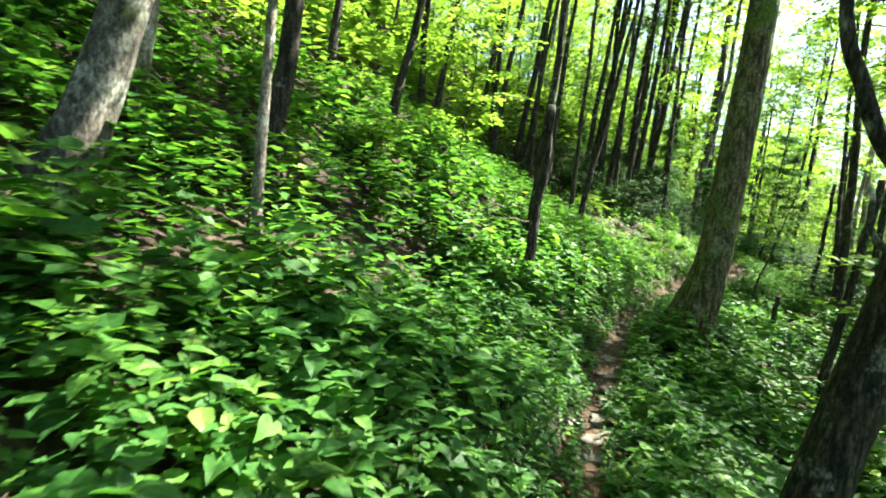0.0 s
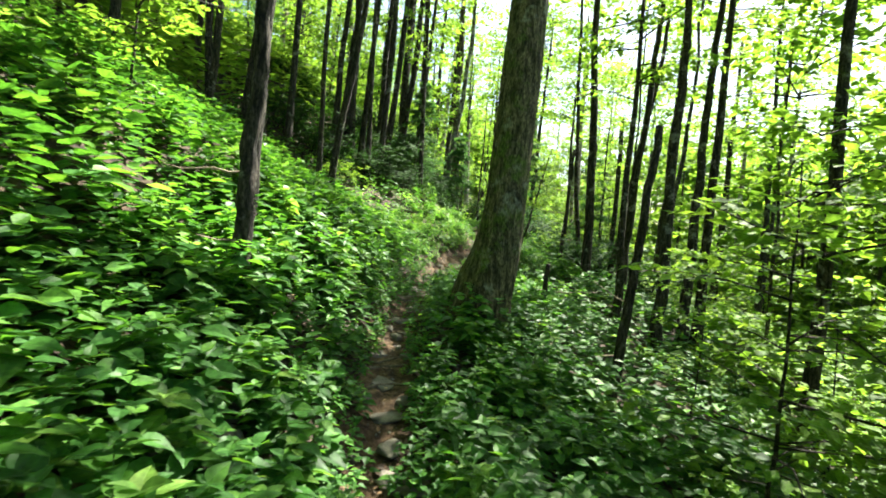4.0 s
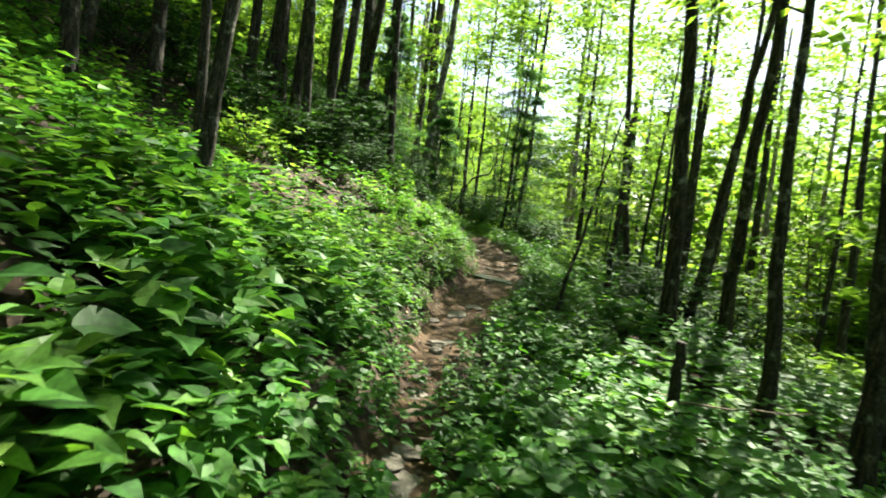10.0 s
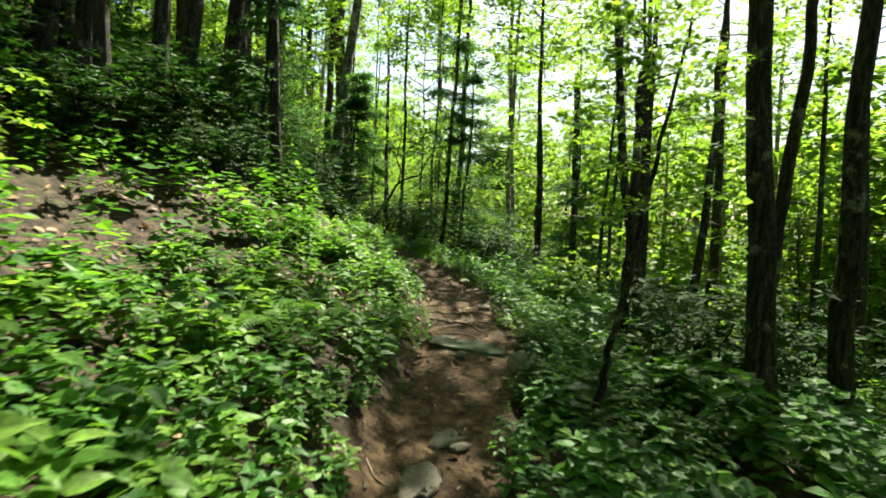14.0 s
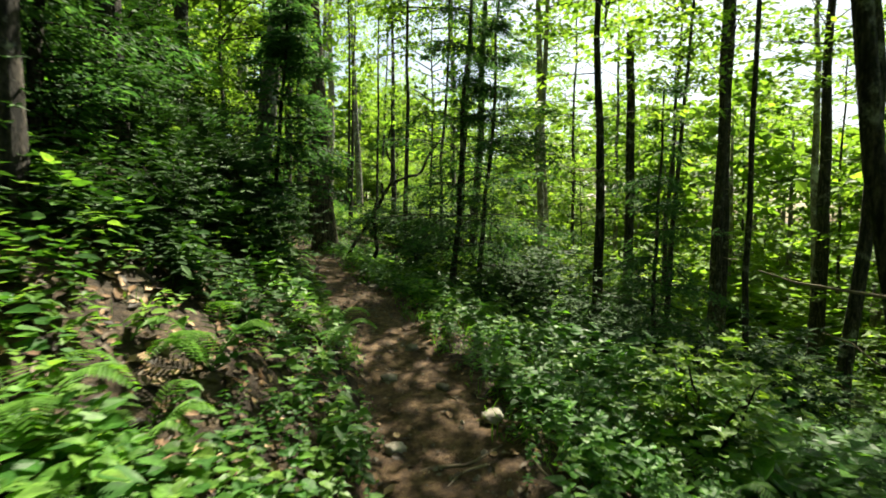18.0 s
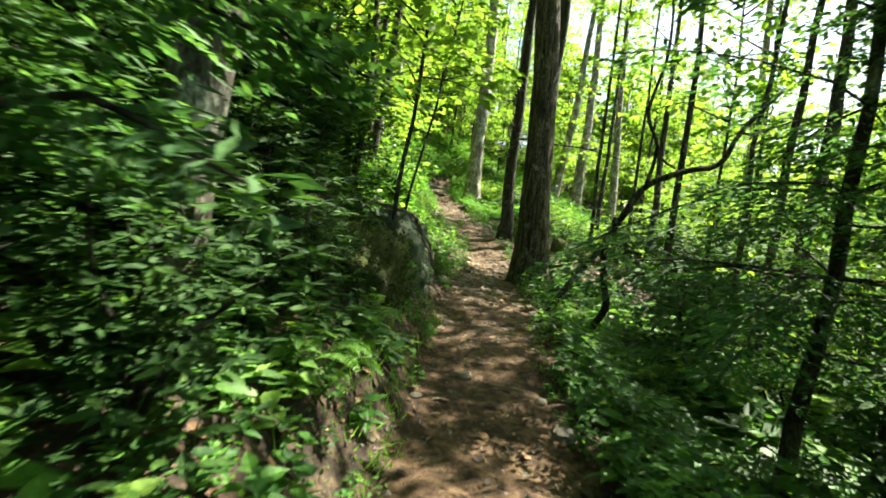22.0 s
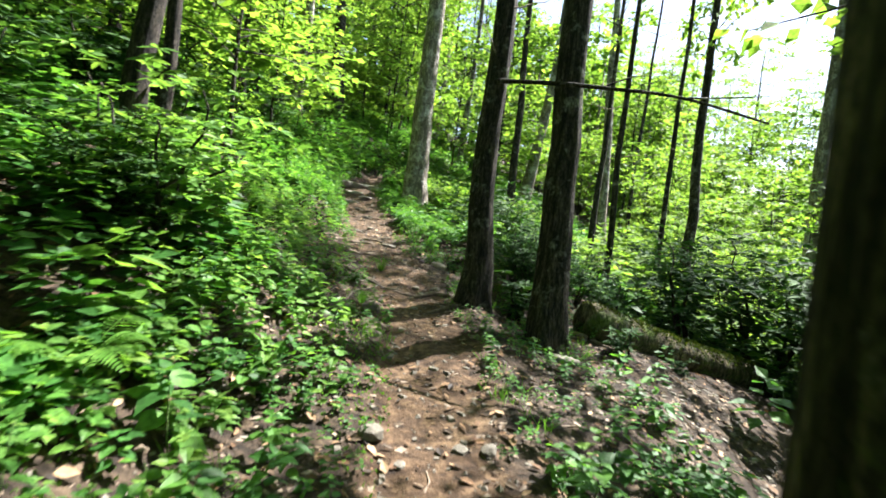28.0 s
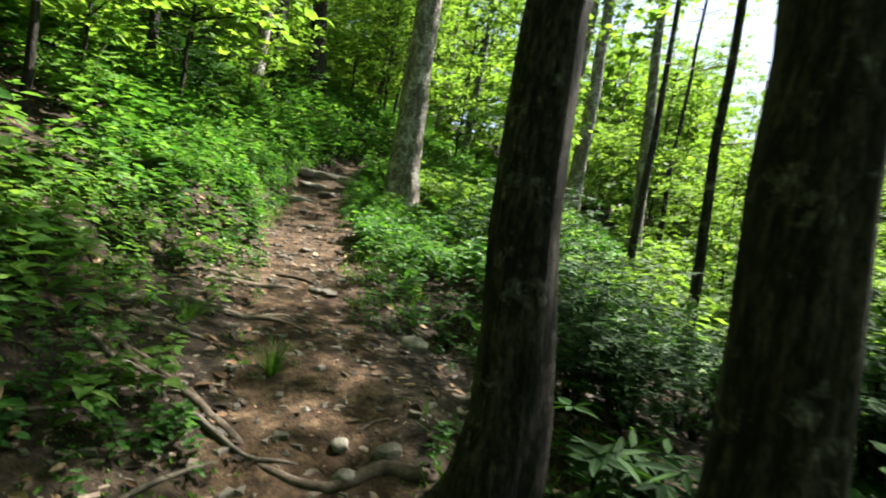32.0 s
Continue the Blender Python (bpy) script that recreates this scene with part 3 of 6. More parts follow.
def tree(x, y, r, lean=(0.03, 0.03), height=13.0, bark=BARK_DARK, crown="airy", start=0.5, near=False, flare=0.5, label="", snag=False, twigs=0, crook=0.03, size=1.0, shade=False, group="trees of the wood", name="tree"):
    """A tree with its trunk, crown and dead side twigs, standing on the ground. With shade, its crown is sized to block
    the sun.
    """
    SEED[0] += 1
    seed = SEED[0]
    rnd = random.Random(seed)
    z = float(ground(x, y)) - 0.12
    kind = "snag" if snag else name.replace("_", " ")
    thing = empty("dead_snag" if snag else name, x, y, z, label or ("broken dead tree trunk without leaves" if snag else "slender forest tree with dark bark and a green leafy crown"), kind, group)
    mesh, line = trunk_mesh("trunk", r, height, lean, seed, bark, near, flare, snag, crook)
    part("trunk", mesh, thing)
    if crown and r < 0.2 and not shade and in_gap(x, y, 0.5 * height, height, 0.9 if crown == "thin" else 1.7 * size):
        crown, start, size = "thin", 0.72, 0.45
    if crown and not snag:
        pool = {"full": CROWNS, "airy": AIRY_CROWNS, "thin": THIN_CROWNS}[crown]
        leafy, wood = pool[rnd.randrange(len(pool))]
        k = int(np.searchsorted(line[:, 2], start * height))
        k = min(k, len(line) - 2)
        span = {"full": 6.5, "airy": 6.5, "thin": 3.6}[crown]
        grow = (height - line[k, 2]) / span * 1.08
        m = Matrix.LocRotScale(Vector(line[k]), Euler((lean[1] * -0.5, lean[0] * 0.5, rnd.random() * 6.28)), Vector((size * (0.92 + 0.3 * rnd.random()), size * (0.92 + 0.3 * rnd.random()), grow)))
        top = part("crown", leafy, thing)
        top.matrix_basis = m
        sticks = tagged(part("branching", wood, thing), kind="stuff")
        sticks.matrix_basis = m
    if twigs or snag:
        for i in range(twigs or 3):
            h = rnd.uniform(0.12, 0.55) * height
            k = min(int(np.searchsorted(line[:, 2], h)), len(line) - 1)
            turn, reach = rnd.random() * 6.28, rnd.uniform(0.3, 1.0)
            tip = line[k] + np.array([math.cos(turn) * reach, math.sin(turn) * reach, rnd.uniform(-0.15, 0.2) * reach])
            part("dead_branch", tri_mesh("dead_branch", *tube(bend(line[k], tip, 0.03, 6, seed * 50 + i, 0.1), np.linspace(0.012, 0.004, 6), 4), WOOD_DEAD), thing)
    return thing


def limb(parent, points, r0, r1, mat, name="limb", sides=10, seed=0, label=""):
    points = smooth_line(np.array(points, float), 0.08)
    return part(name, tri_mesh(name, *tube(points, np.linspace(r0, r1, len(points)), sides, 0.08, seed), mat), parent, label)


GREY = "tall tree with smooth grey mossy bark and a flared root base"
# first stretch: beside the narrow path
big_tree = tree(5.56, 11.93, 0.235, (0.05, 0.03), 17, BARK_MOSS, "full", 0.55, True, 1.15, GREY, size=1.5)
big_trunk = next(o for o in big_tree.children if o.name.startswith("trunk"))
big_line = smooth_line(np.array([(-0.14, 0.12, -0.15), (-0.12, 0.1, 0.15), (-0.08, 0.06, 0.5), (-0.02, 0.02, 0.9), (0.04, 0.02, 1.5), (0.15, 0.08, 3), (0.3, 0.18, 6), (0.55, 0.35, 17)]), 0.1)
big_girth = np.interp(big_line[:, 2], (-0.15, 0.1, 0.35, 0.6, 0.95, 1.5, 3, 17), (0.42, 0.38, 0.335, 0.3, 0.268, 0.247, 0.235, 0.08))
big_turn = np.linspace(0, 2 * math.pi, 40, endpoint=False)
big_root = np.interp(big_line[:, 2], (-0.15, 0.3, 0.68, 1.07, 1.37, 1.65), (0.35, 0.45, 0.5, 0.28, 0.1, 0))[:, None] * np.exp(-((big_turn - 0.85 + math.pi) % (2 * math.pi) - math.pi) ** 2 / 0.14)[None]
big_lobes = big_root + np.exp(-np.maximum(big_line[:, 2], 0) / 0.45)[:, None] * (0.13 * np.sin(5 * big_turn + 0.7) + 0.07 * np.sin(8 * big_turn + 2))[None]
big_trunk.data = tri_mesh("trunk", *tube(big_line, big_girth, 40, 0.035, 17, big_lobes), BARK_MOSS)
tree(2.53, 11.15, 0.075, (0.038, 0.046), 2.7, BARK_DARK, None, near=True, snag=True, flare=0.25)
tree(2.83, 12.49, 0.075, (0.02, 0.06), 12, BARK_DARK, "full", 0.5, True, 0.25, size=0.8)
tree(0.25, 13.57, 0.085, (0.12, 0.0), 11, BARK_DARK, "full", 0.5)
tree(2.82, 19.58, 0.097, (0.08, 0.02), 13)
tree(3.72, 21.1, 0.11, (0.09, 0.02), 14)
tree(1.05, 18.8, 0.098, (0.08, 0.02), 13)
tree(2.68, 23.14, 0.09, (0.07, 0.03), 14)
tree(3.96, 19.11, 0.09, (0.0, 0.06), 12)
tree(6.75, 22.18, 0.12, (0.05, 0.04), 14)
tree(7.81, 21.88, 0.1, (0.05, 0.04), 13, start=0.3, size=0.9, shade=True)
tree(10.97, 27.86, 0.16, (0.04, 0.04), 16, twigs=4)
tree(11.68, 16.78, 0.13, (0.0, 0.05), 15, BARK_DARK, "airy", 0.5, True, 0.3, twigs=5)
tree(12.47, 14.02, 0.13, (0.05, 0.04), 13, twigs=3)
tree(8.59, 14.69, 0.06, (0.085, 0.02), 1.05, crown=None, snag=True, near=True, flare=0.2)
tree(10.83, 10.95, 0.13, (0.05, 0.04), 15, crown="full", size=1.15, shade=True)
tree(21.09, 17.66, 0.14, (0.0, 0.05), 13)
tree(-1.28, 7.42, 0.15, (0.16, 0.06), 11, BARK_GREY, "full", 0.45, True, 0.5, "leaning grey tree with pale lichen blotches")
tree(-0.35, 8.44, 0.05, (-0.02, 0.07), 9, BARK_PALE, "thin", 0.5)
tree(-0.61, 9.54, 0.115, (0.04, 0.06), 12, BARK_DARK, near=True, flare=0.3)
tree(-1.28, 15.53, 0.1, (0.02, 0.06), 12)
tree(-1.91, 9.34, 0.12, (0.03, 0.04), 12, BARK_PALE)
tree(0.64, 18.4, 0.1, (-0.02, 0.06), 13)
tree(2.97, 21.07, 0.1, (-0.02, 0.06), 13)
tree(10.87, 14.89, 0.1, (0.057, 0.054), 9, crown="thin", start=0.5)
tree(11.05, 13.98, 0.13, (0.056, 0.054), 13, near=True, flare=0.3)
tree(11.97, 14.08, 0.13, (0.09, 0.04), 12, near=True, flare=0.3)
tree(3.97, 20.88, 0.09, (0.1, 0.036), 13)
tree(4.88, 20.78, 0.1, (0.044, 0.06), 13)
tree(6.3, 21.87, 0.11, (0.077, 0.046), 13)
tree(7.01, 22.38, 0.1, (0.0, 0.07), 13)
tree(9.32, 21.99, 0.08, (0.0, 0.07), 12, crown="full", start=0.26, size=0.7, shade=True)
tree(10.04, 23.89, 0.11, (0.01, 0.07), 12)
tree(7.21, 11.51, 0.07, (0.17, 0.05), 3.7, crown=None, snag=True, near=True, flare=0.2)
# second stretch
tree(5.07, 17.63, 0.08, (0.119, -0.02), 12, near=True, flare=0.3)
tree(5.27, 19.11, 0.07, (0.0, 0.05), 12)
tree(6.95, 21.58, 0.1, (0.057, 0.016), 14)
tree(7.2, 21.18, 0.08, (0.0, 0.05), 13)
tree(8.91, 25.05, 0.13, (0.057, 0.016), 15)
tree(10.15, 25.67, 0.155, (0.013, 0.042), 16)
tree(16.79, 23.52, 0.105, (0.03, 0.033), 8.8, crown="full", twigs=5, start=0.45, size=0.8, shade=True)
# extra slim tree, added so that its crown shades the trail
tree(18.6, 21.9, 0.06, (0.03, 0.02), 16, crown="full", start=0.5, size=0.95, shade=True)
tree(24.83, 24.98, 0.21, (0.055, 0.02), 15, twigs=6)
tree(12.58, 16.37, 0.12, (0.066, 0.011), 14, near=True, flare=0.3)
tree(17.6, 28.6, 0.05, (0.05, 0.02), 12, crown="thin", start=0.75, size=0.7, twigs=4)
tree(23.93, 30.58, 0.2, (0.0, 0.05), 16, BARK_PALE)
tree(12.31, 18.61, 0.06, (0.06, 0.01), 3.7, crown=None, snag=True, near=True, flare=0.2)
tree(9.83, 17.39, 0.034, (0.2, -0.1), 3.2, crown="thin", start=0.5, near=True, flare=0.1, size=0.4)
tree(19.41, 20.89, 0.12, (0.085, 0.0), 16, crown="full", start=0.5, size=1.15, twigs=6, crook=0.12, shade=True)
tree(22.67, 29.59, 0.147, (0.036, 0.04), 15, BARK_PALE, twigs=3)
tree(22.61, 26.62, 0.15, (0.046, 0.03), 9.4, crown=None, snag=True, twigs=4)
tree(12.99, 17.37, 0.09, (0.16, -0.06), 13, near=True, flare=0.4, size=1.3)
tree(29.04, 23.91, 0.18, (0.04, 0.03), 14, BARK_PALE)
tree(30.04, 22.51, 0.16, (0.085, 0.0), 14, BARK_PALE)
tree(24.14, 24.9, 0.2, (0.06, 0.03), 14, twigs=3)
tree(26.09, 23.02, 0.22, (0.066, 0.024), 14)
tree(21.94, 25.12, 0.09, (0.11, -0.01), 11, crown="thin")
tree(11.41, 24.45, 0.115, (0.11, -0.02), 15, BARK_GREY, near=True, flare=0.3)
tree(8.33, 22.8, 0.12, (0.07, 0.02), 14)
tree(9.13, 23.59, 0.13, (0.09, 0.0), 14)
tree(7.12, 23.88, 0.12, (0.1, -0.01), 14)
tree(13.4, 18.9, 0.075, (-0.02, 0.13), 16, crown="full", start=0.58, size=0.8, shade=True)
# third stretch: big trees beside the wide trail
tree(15.12, 29.85, 0.225, (-0.02, 0.045), 19, BARK_BROWN, "full", 0.5, True, 0.55, "large straight tree with furrowed bark, moss at its base", size=1.4)
tree(16.42, 35.3, 0.155, (0.02, 0.03), 18, BARK_DARK, "full", 0.55, True, 0.55, "hemlock trunk with brown bark and dead side branches", twigs=14)
tree(16.98, 34.45, 0.185, (0.027, 0.025), 19, BARK_DARK, "full", 0.55, True, 0.5, "large hemlock trunk with grey furrowed bark", size=1.3)
tree(19.08, 29.25, 0.14, (0.105, 0.05), 13, near=True, flare=0.2, start=0.6, size=1.1)
tree(19.29, 30.01, 0.1, (0.1, 0.05), 14, crown="full", start=0.5, size=1.15, shade=True)
tree(23.77, 40.04, 0.16, (0.04, 0.066), 14, crown="thin", start=0.4)
tree(26.6, 48.01, 0.25, (-0.03, 0.08), 16, BARK_PALE, "thin", 0.6)
tree(17.6, 43.42, 0.3, (0.02, 0.06), 18, BARK_PALE, near=True, flare=0.3, twigs=8)
tree(12.77, 34.9, 0.12, (0.073, 0.06), 13, twigs=4)
tree(18.67, 31.85, 0.085, (0.03, 0.035), 12, crown="thin", start=0.6, twigs=4)
tree(20.6, 33.2, 0.05, (0.04, 0.03), 11, crown="thin", start=0.35, size=1.2, twigs=3)
tree(22.3, 33.9, 0.06, (0.03, 0.03), 12, crown="thin", start=0.35, size=1.2, twigs=3)
tree(8.8, 24.7, 0.12, (0.05, 0.02), 14, crown="airy")
tree(11.0, 26.2, 0.1, (0.06, 0.0), 14, crown="airy")
tree(10.8, 27.7, 0.09, (0.05, 0.02), 13, crown="airy")
tree(12.7, 28.15, 0.03, (0.05, -0.04), 5.5, crown="thin", start=0.3, near=True, flare=0.2, size=0.8)
tree(12.27, 28.5, 0.042, (0.03, 0.02), 7, crown="thin", start=0.35, near=True, flare=0.2)
tree(13.2, 31.2, 0.03, (0.16, -0.06), 5.2, crown="thin", start=0.4, flare=0.2, size=1.0)
tree(24.1, 44.72, 0.12, (0.037, 0.022), 13, crown="thin", start=0.5)
tree(15.99, 51.04, 0.28, (-0.03, 0.05), 17, BARK_DARK)
tree(14.52, 52.91, 0.345, (0.024, 0.026), 19, BARK_PALE)
tree(20.71, 38.91, 0.08, (0.02, 0.037), 14, start=0.58, size=1.1, twigs=4)
tree(22.52, 39.7, 0.075, (0.025, 0.026), 14, start=0.72, size=0.7, twigs=4)
tree(24.12, 50.56, 0.27, (0.13, -0.02), 17, BARK_PALE, "thin", 0.6)
tree(26.16, 51.89, 0.33, (0.039, 0.02), 18, BARK_PALE)
tree(22.32, 47.6, 0.17, (0.0, 0.038), 14)
tree(27.6, 39.8, 0.23, (-0.02, 0.03), 17, BARK_PALE, "full", 0.55, size=1.0)


limb(big_tree, [(0.0, 0.04, 1.25), (-0.02, 0.1, 0.9), (-0.06, 0.22, 0.6), (-0.12, 0.42, 0.32), (-0.2, 0.66, 0.12), (-0.28, 0.95, 0.02), (-0.34, 1.2, 0.02)], 0.2, 0.03, BARK_MOSS, "root_buttress", 16, 7)
# the dark leaning tree with two crooked limbs at the start
lean_tree = empty("tree", 3.33, 6.73, float(ground(3.33, 6.73)) - 0.12, "dark leaning tree with two crooked low limbs", "tree", "trees of the wood")
lean_line = smooth_line(np.array([(-0.06, 0, -0.1), (-0.02, 0, 0.25), (0.12, 0, 1.1), (0.22, -0.01, 1.56), (0.33, -0.03, 2.05), (0.42, -0.03, 2.65), (0.44, -0.01, 3.15), (0.4, 0.02, 3.7), (0.34, 0.1, 5), (0.3, 0.2, 9)]), 0.12)
part("trunk", tri_mesh("trunk", *tube(lean_line, 0.145 * np.interp(lean_line[:, 2], (-0.1, 0.3, 1, 4, 9), (1.7, 1.2, 1.0, 0.85, 0.3)), 22, 0.05, 9), BARK_DARK), lean_tree)
limb(lean_tree, [(0.4, -0.02, 2.68), (0.31, 0.02, 2.74), (0.21, 0.08, 2.88), (0.14, 0.13, 3.05), (0.09, 0.18, 3.25), (0.0, 0.26, 3.6), (-0.05, 0.3, 4.4)], 0.055, 0.028, BARK_DARK, seed=3)
limb(lean_tree, [(0.36, -0.02, 2.25), (0.28, 0.0, 2.32), (0.21, 0.04, 2.38), (0.175, 0.07, 2.48), (0.17, 0.07, 2.62), (0.12, 0.1, 2.75)], 0.024, 0.012, BARK_GREY, seed=4)
for name, mesh in (("crown", CROWNS[1][0]), ("branching", CROWNS[1][1])):
    top = part(name, mesh, lean_tree)
    top.matrix_basis = Matrix.LocRotScale(Vector((0.32, 0.15, 5.0)), Euler((0, 0, 1)), Vector((1.0, 1.0, 0.75)))
    if name == "branching":
        tagged(top, kind="stuff")


def in_opening(x, y):
    """The clearing in the valley beside the last stretch, where the sky shows low."""
    far, side = math.hypot(x - 15.2, y - 32.0), math.degrees(math.atan2(x - 15.2, y - 32.0))
    return far > 4 and OPEN_FROM < side < OPEN_TO


OPEN_FROM, OPEN_TO = 43.0, 60.0


# trees further off, by chance but always the same
def wood_fill():
    rnd = random.Random(7)
    kinds = []
    for k in range(7):
        r, height = (0.09, 0.12, 0.15, 0.1, 0.19, 0.08, 0.13)[k], (13, 14, 16, 12, 17, 11, 15)[k]
        t = tree(-30 - 3 * k, -26, r, (0.03 + 0.01 * k, 0.03), height, (BARK_DARK, BARK_DARK, BARK_GREY, BARK_DARK, BARK_PALE, BARK_DARK, BARK_DARK)[k], ("airy", "airy", "full", "thin", "airy", "thin", "airy")[k], (0.5, 0.45, 0.5, 0.3, 0.5, 0.25, 0.4)[k])
        kinds.append(t)
    taken = [(o.location.x, o.location.y) for o in scene.objects if o.parent is None and o.name.startswith(("tree", "dead_snag", "sapling"))]

    def free(x, y, gap):
        return all((x - a) ** 2 + (y - b) ** 2 > gap * gap for a, b in taken)

    def plant(pool, count, xs, ys, lo, hi, gap, grow, low=4.0, high=18.0, where=None):
        made, tries = 0, 0
        while made < count and tries < count * 40:
            tries += 1
            x, y = rnd.uniform(*xs), rnd.uniform(*ys)
            d = float(off_trail(x, y))
            if where and not where(x, y):
                continue
            if not lo < d < hi or not free(x, y, gap) or in_gap(x, y, low, high, 1.7 if low > 3 else 0.7):
                continue
            if not where and d < 0 and 31 < y < 50 and (in_opening(x, y) and math.hypot(x - 15, y - 31) < 21 or low < 3 and (d > -6.5 or d > -12 and rnd.random() < 0.7)):
                continue
            taken.append((x, y))
            s = rnd.uniform(*grow)
            copy_thing(rnd.choice(pool), Matrix.LocRotScale(Vector((x, y, float(ground(x, y)) - 0.12)), Euler((0, 0, rnd.uniform(-0.6, 0.6))), Vector((s, s, s))))
            made += 1

    young = []
    for k in range(5):
        young.append(tree(-30 - 3 * k, -20, 0.022 + 0.006 * k, (0.03, 0.05), 3.2 + 0.9 * k, BARK_DARK, "thin", 0.16, size=0.9 + 0.12 * k, label="young understory tree with layered bright green leaves", group="saplings of the wood", name="sapling"))
    plant(kinds, 80, (-24, 20), (-12, 75), 6.0, 27, 1.7, (0.8, 1.15))
    plant(kinds, 42, (6, 52), (-10, 70), -26, -6.5, 2.6, (0.75, 1.1))
    plant(young, 30, (-2, 40), (2, 64), -5.5, -2.9, 1.5, (0.45, 0.8), 1.0, 3.5)
    plant(young, 78, (2, 45), (-4, 66), -22, -5.5, 1.3, (0.8, 1.3), 2.0, 5.0)
    plant(young, 46, (-16, 20), (-6, 68), 3.2, 16, 1.5, (0.5, 1.0), 1.0, 4.0)
    plant(kinds, 34, (2, 26), (34, 74), 2.6, 12, 1.6, (0.75, 1.1))
    plant(kinds, 34, (17, 52), (53, 80), -30, 6, 2.2, (0.8, 1.2))
    plant(young, 44, (17, 46), (50, 78), -24, 6, 1.4, (0.9, 1.5), 2.0, 5.0)
    plant(young, 40, (4, 26), (30, 70), 2.2, 9, 1.2, (0.6, 1.2), 1.0, 4.5)
    plant(young, 34, (21, 46), (37, 60), -34, -6, 1.5, (0.4, 0.8), 0.5, 2.0, lambda x, y: in_opening(x, y) and math.hypot(x - 15.2, y - 32) > 9.5)


wood_fill()


def far_wood():
    """The distant wood across the valley and up the hill, too far to tell apart."""
    rnd = np.random.RandomState(77)
    leaf_bits, trunk_bits, tries = [], [], 0
    count = {"down": 190, "up": 80}
    base = leaf_points(3, 70, 15, 3.4, 9.0)
    while sum(count.values()) and tries < 9000:
        tries += 1
        x, y = rnd.uniform(-34, 64), rnd.uniform(-26, 86)
        d = float(off_trail(x, y))
        side = "down" if d < 0 else "up"
        if not (-60 < d < -18 or 17 < d < 60 or y > 62 and abs(d) < 60) or not count[side]:
            continue
        count[side] -= 1
        z, s, a = float(ground(x, y)), rnd.uniform(0.55, 1.0), rnd.rand() * 6.28
        if d < 0 and in_opening(x, y):
            s *= 0.85
        c, e = math.cos(a), math.sin(a)
        turn = np.array([[c, -e, 0], [e, c, 0], [0, 0, 1.0]])
        at, way, face = (v @ turn.T for v in base)
        n = len(at)
        size = 0.55 * (0.6 + 0.7 * rnd.rand(n))
        at = at * np.array([s, s, s * 1.5]) + np.array([x, y, z + 0.3])
        leaf_bits.append(leaves(at, way + rnd.normal(0, 0.2, (n, 3)), face + rnd.normal(0, 0.2, (n, 3)), size, size * 0.65, "far"))
        trunk_bits.append(tube(np.array([(x, y, z - 0.1), (x + 0.1, y, z + 5 * s), (x + 0.2, y + 0.1, z + 12 * s)]), np.array([0.2, 0.15, 0.05]) * s, 6))
    tagged(new("distant_foliage", tri_mesh("distant_foliage", *joined(leaf_bits), CANOPY, False)), "bright green foliage of the distant wood", "foliage", kind="stuff")
    tagged(new("distant_trunks", tri_mesh("distant_trunks", *joined(trunk_bits), BARK_PALE)), "trunks of the distant wood", "trunks", kind="stuff")


far_wood()


# ---- undergrowth ----
def herb_shape(seed, pairs, tall, leaf):
    """Feet, directions, faces and sizes of the leaves of one herb, and its stem."""
    rnd = np.random.RandomState(seed)
    at, way, face, size = [], [], [], []
    tip = np.array([rnd.normal(0, 0.12) * tall, rnd.normal(0, 0.12) * tall, tall])
    for p in range(pairs):
        u = 0.3 + 0.7 * (p + 0.5) / pairs
        foot = tip * u
        turn = p * 1.45 + rnd.rand()
        for side in (0, math.pi):
            a = turn + side + rnd.normal(0, 0.2)
            out = np.array([math.cos(a), math.sin(a), rnd.uniform(-0.32, 0.1)])
            at.append(foot + out * 0.025)
            way.append(out)
            face.append(np.array([0, 0, 1]) + rnd.normal(0, 0.22, 3))
            size.append(leaf * (1.15 - 0.5 * abs(u - 0.6)) * rnd.uniform(0.75, 1.2))
    for k in range(4):
        a = k * 1.57 + rnd.rand()
        at.append(tip)
        way.append(np.array([math.cos(a), math.sin(a), rnd.uniform(0.0, 0.5)]))
        face.append(np.array([0, 0, 1]) + rnd.normal(0, 0.2, 3))
        size.append(leaf * rnd.uniform(0.45, 0.8))
    return np.array(at), np.array(way), np.array(face), np.array(size), bend((0, 0, 0), tip, -0.02, 5, seed, 0.05)


HERBS = [herb_shape(200 + k, 4 + k % 3, 0.26 + 0.05 * (k % 4), 0.1 + 0.012 * (k % 3)) for k in range(9)]


def spin(v, c, s):
    """Turns vectors (n, m, 3) about z by each plant's angle."""
    return np.stack([v[..., 0] * c - v[..., 1] * s, v[..., 0] * s + v[..., 1] * c, v[..., 2]], -1)


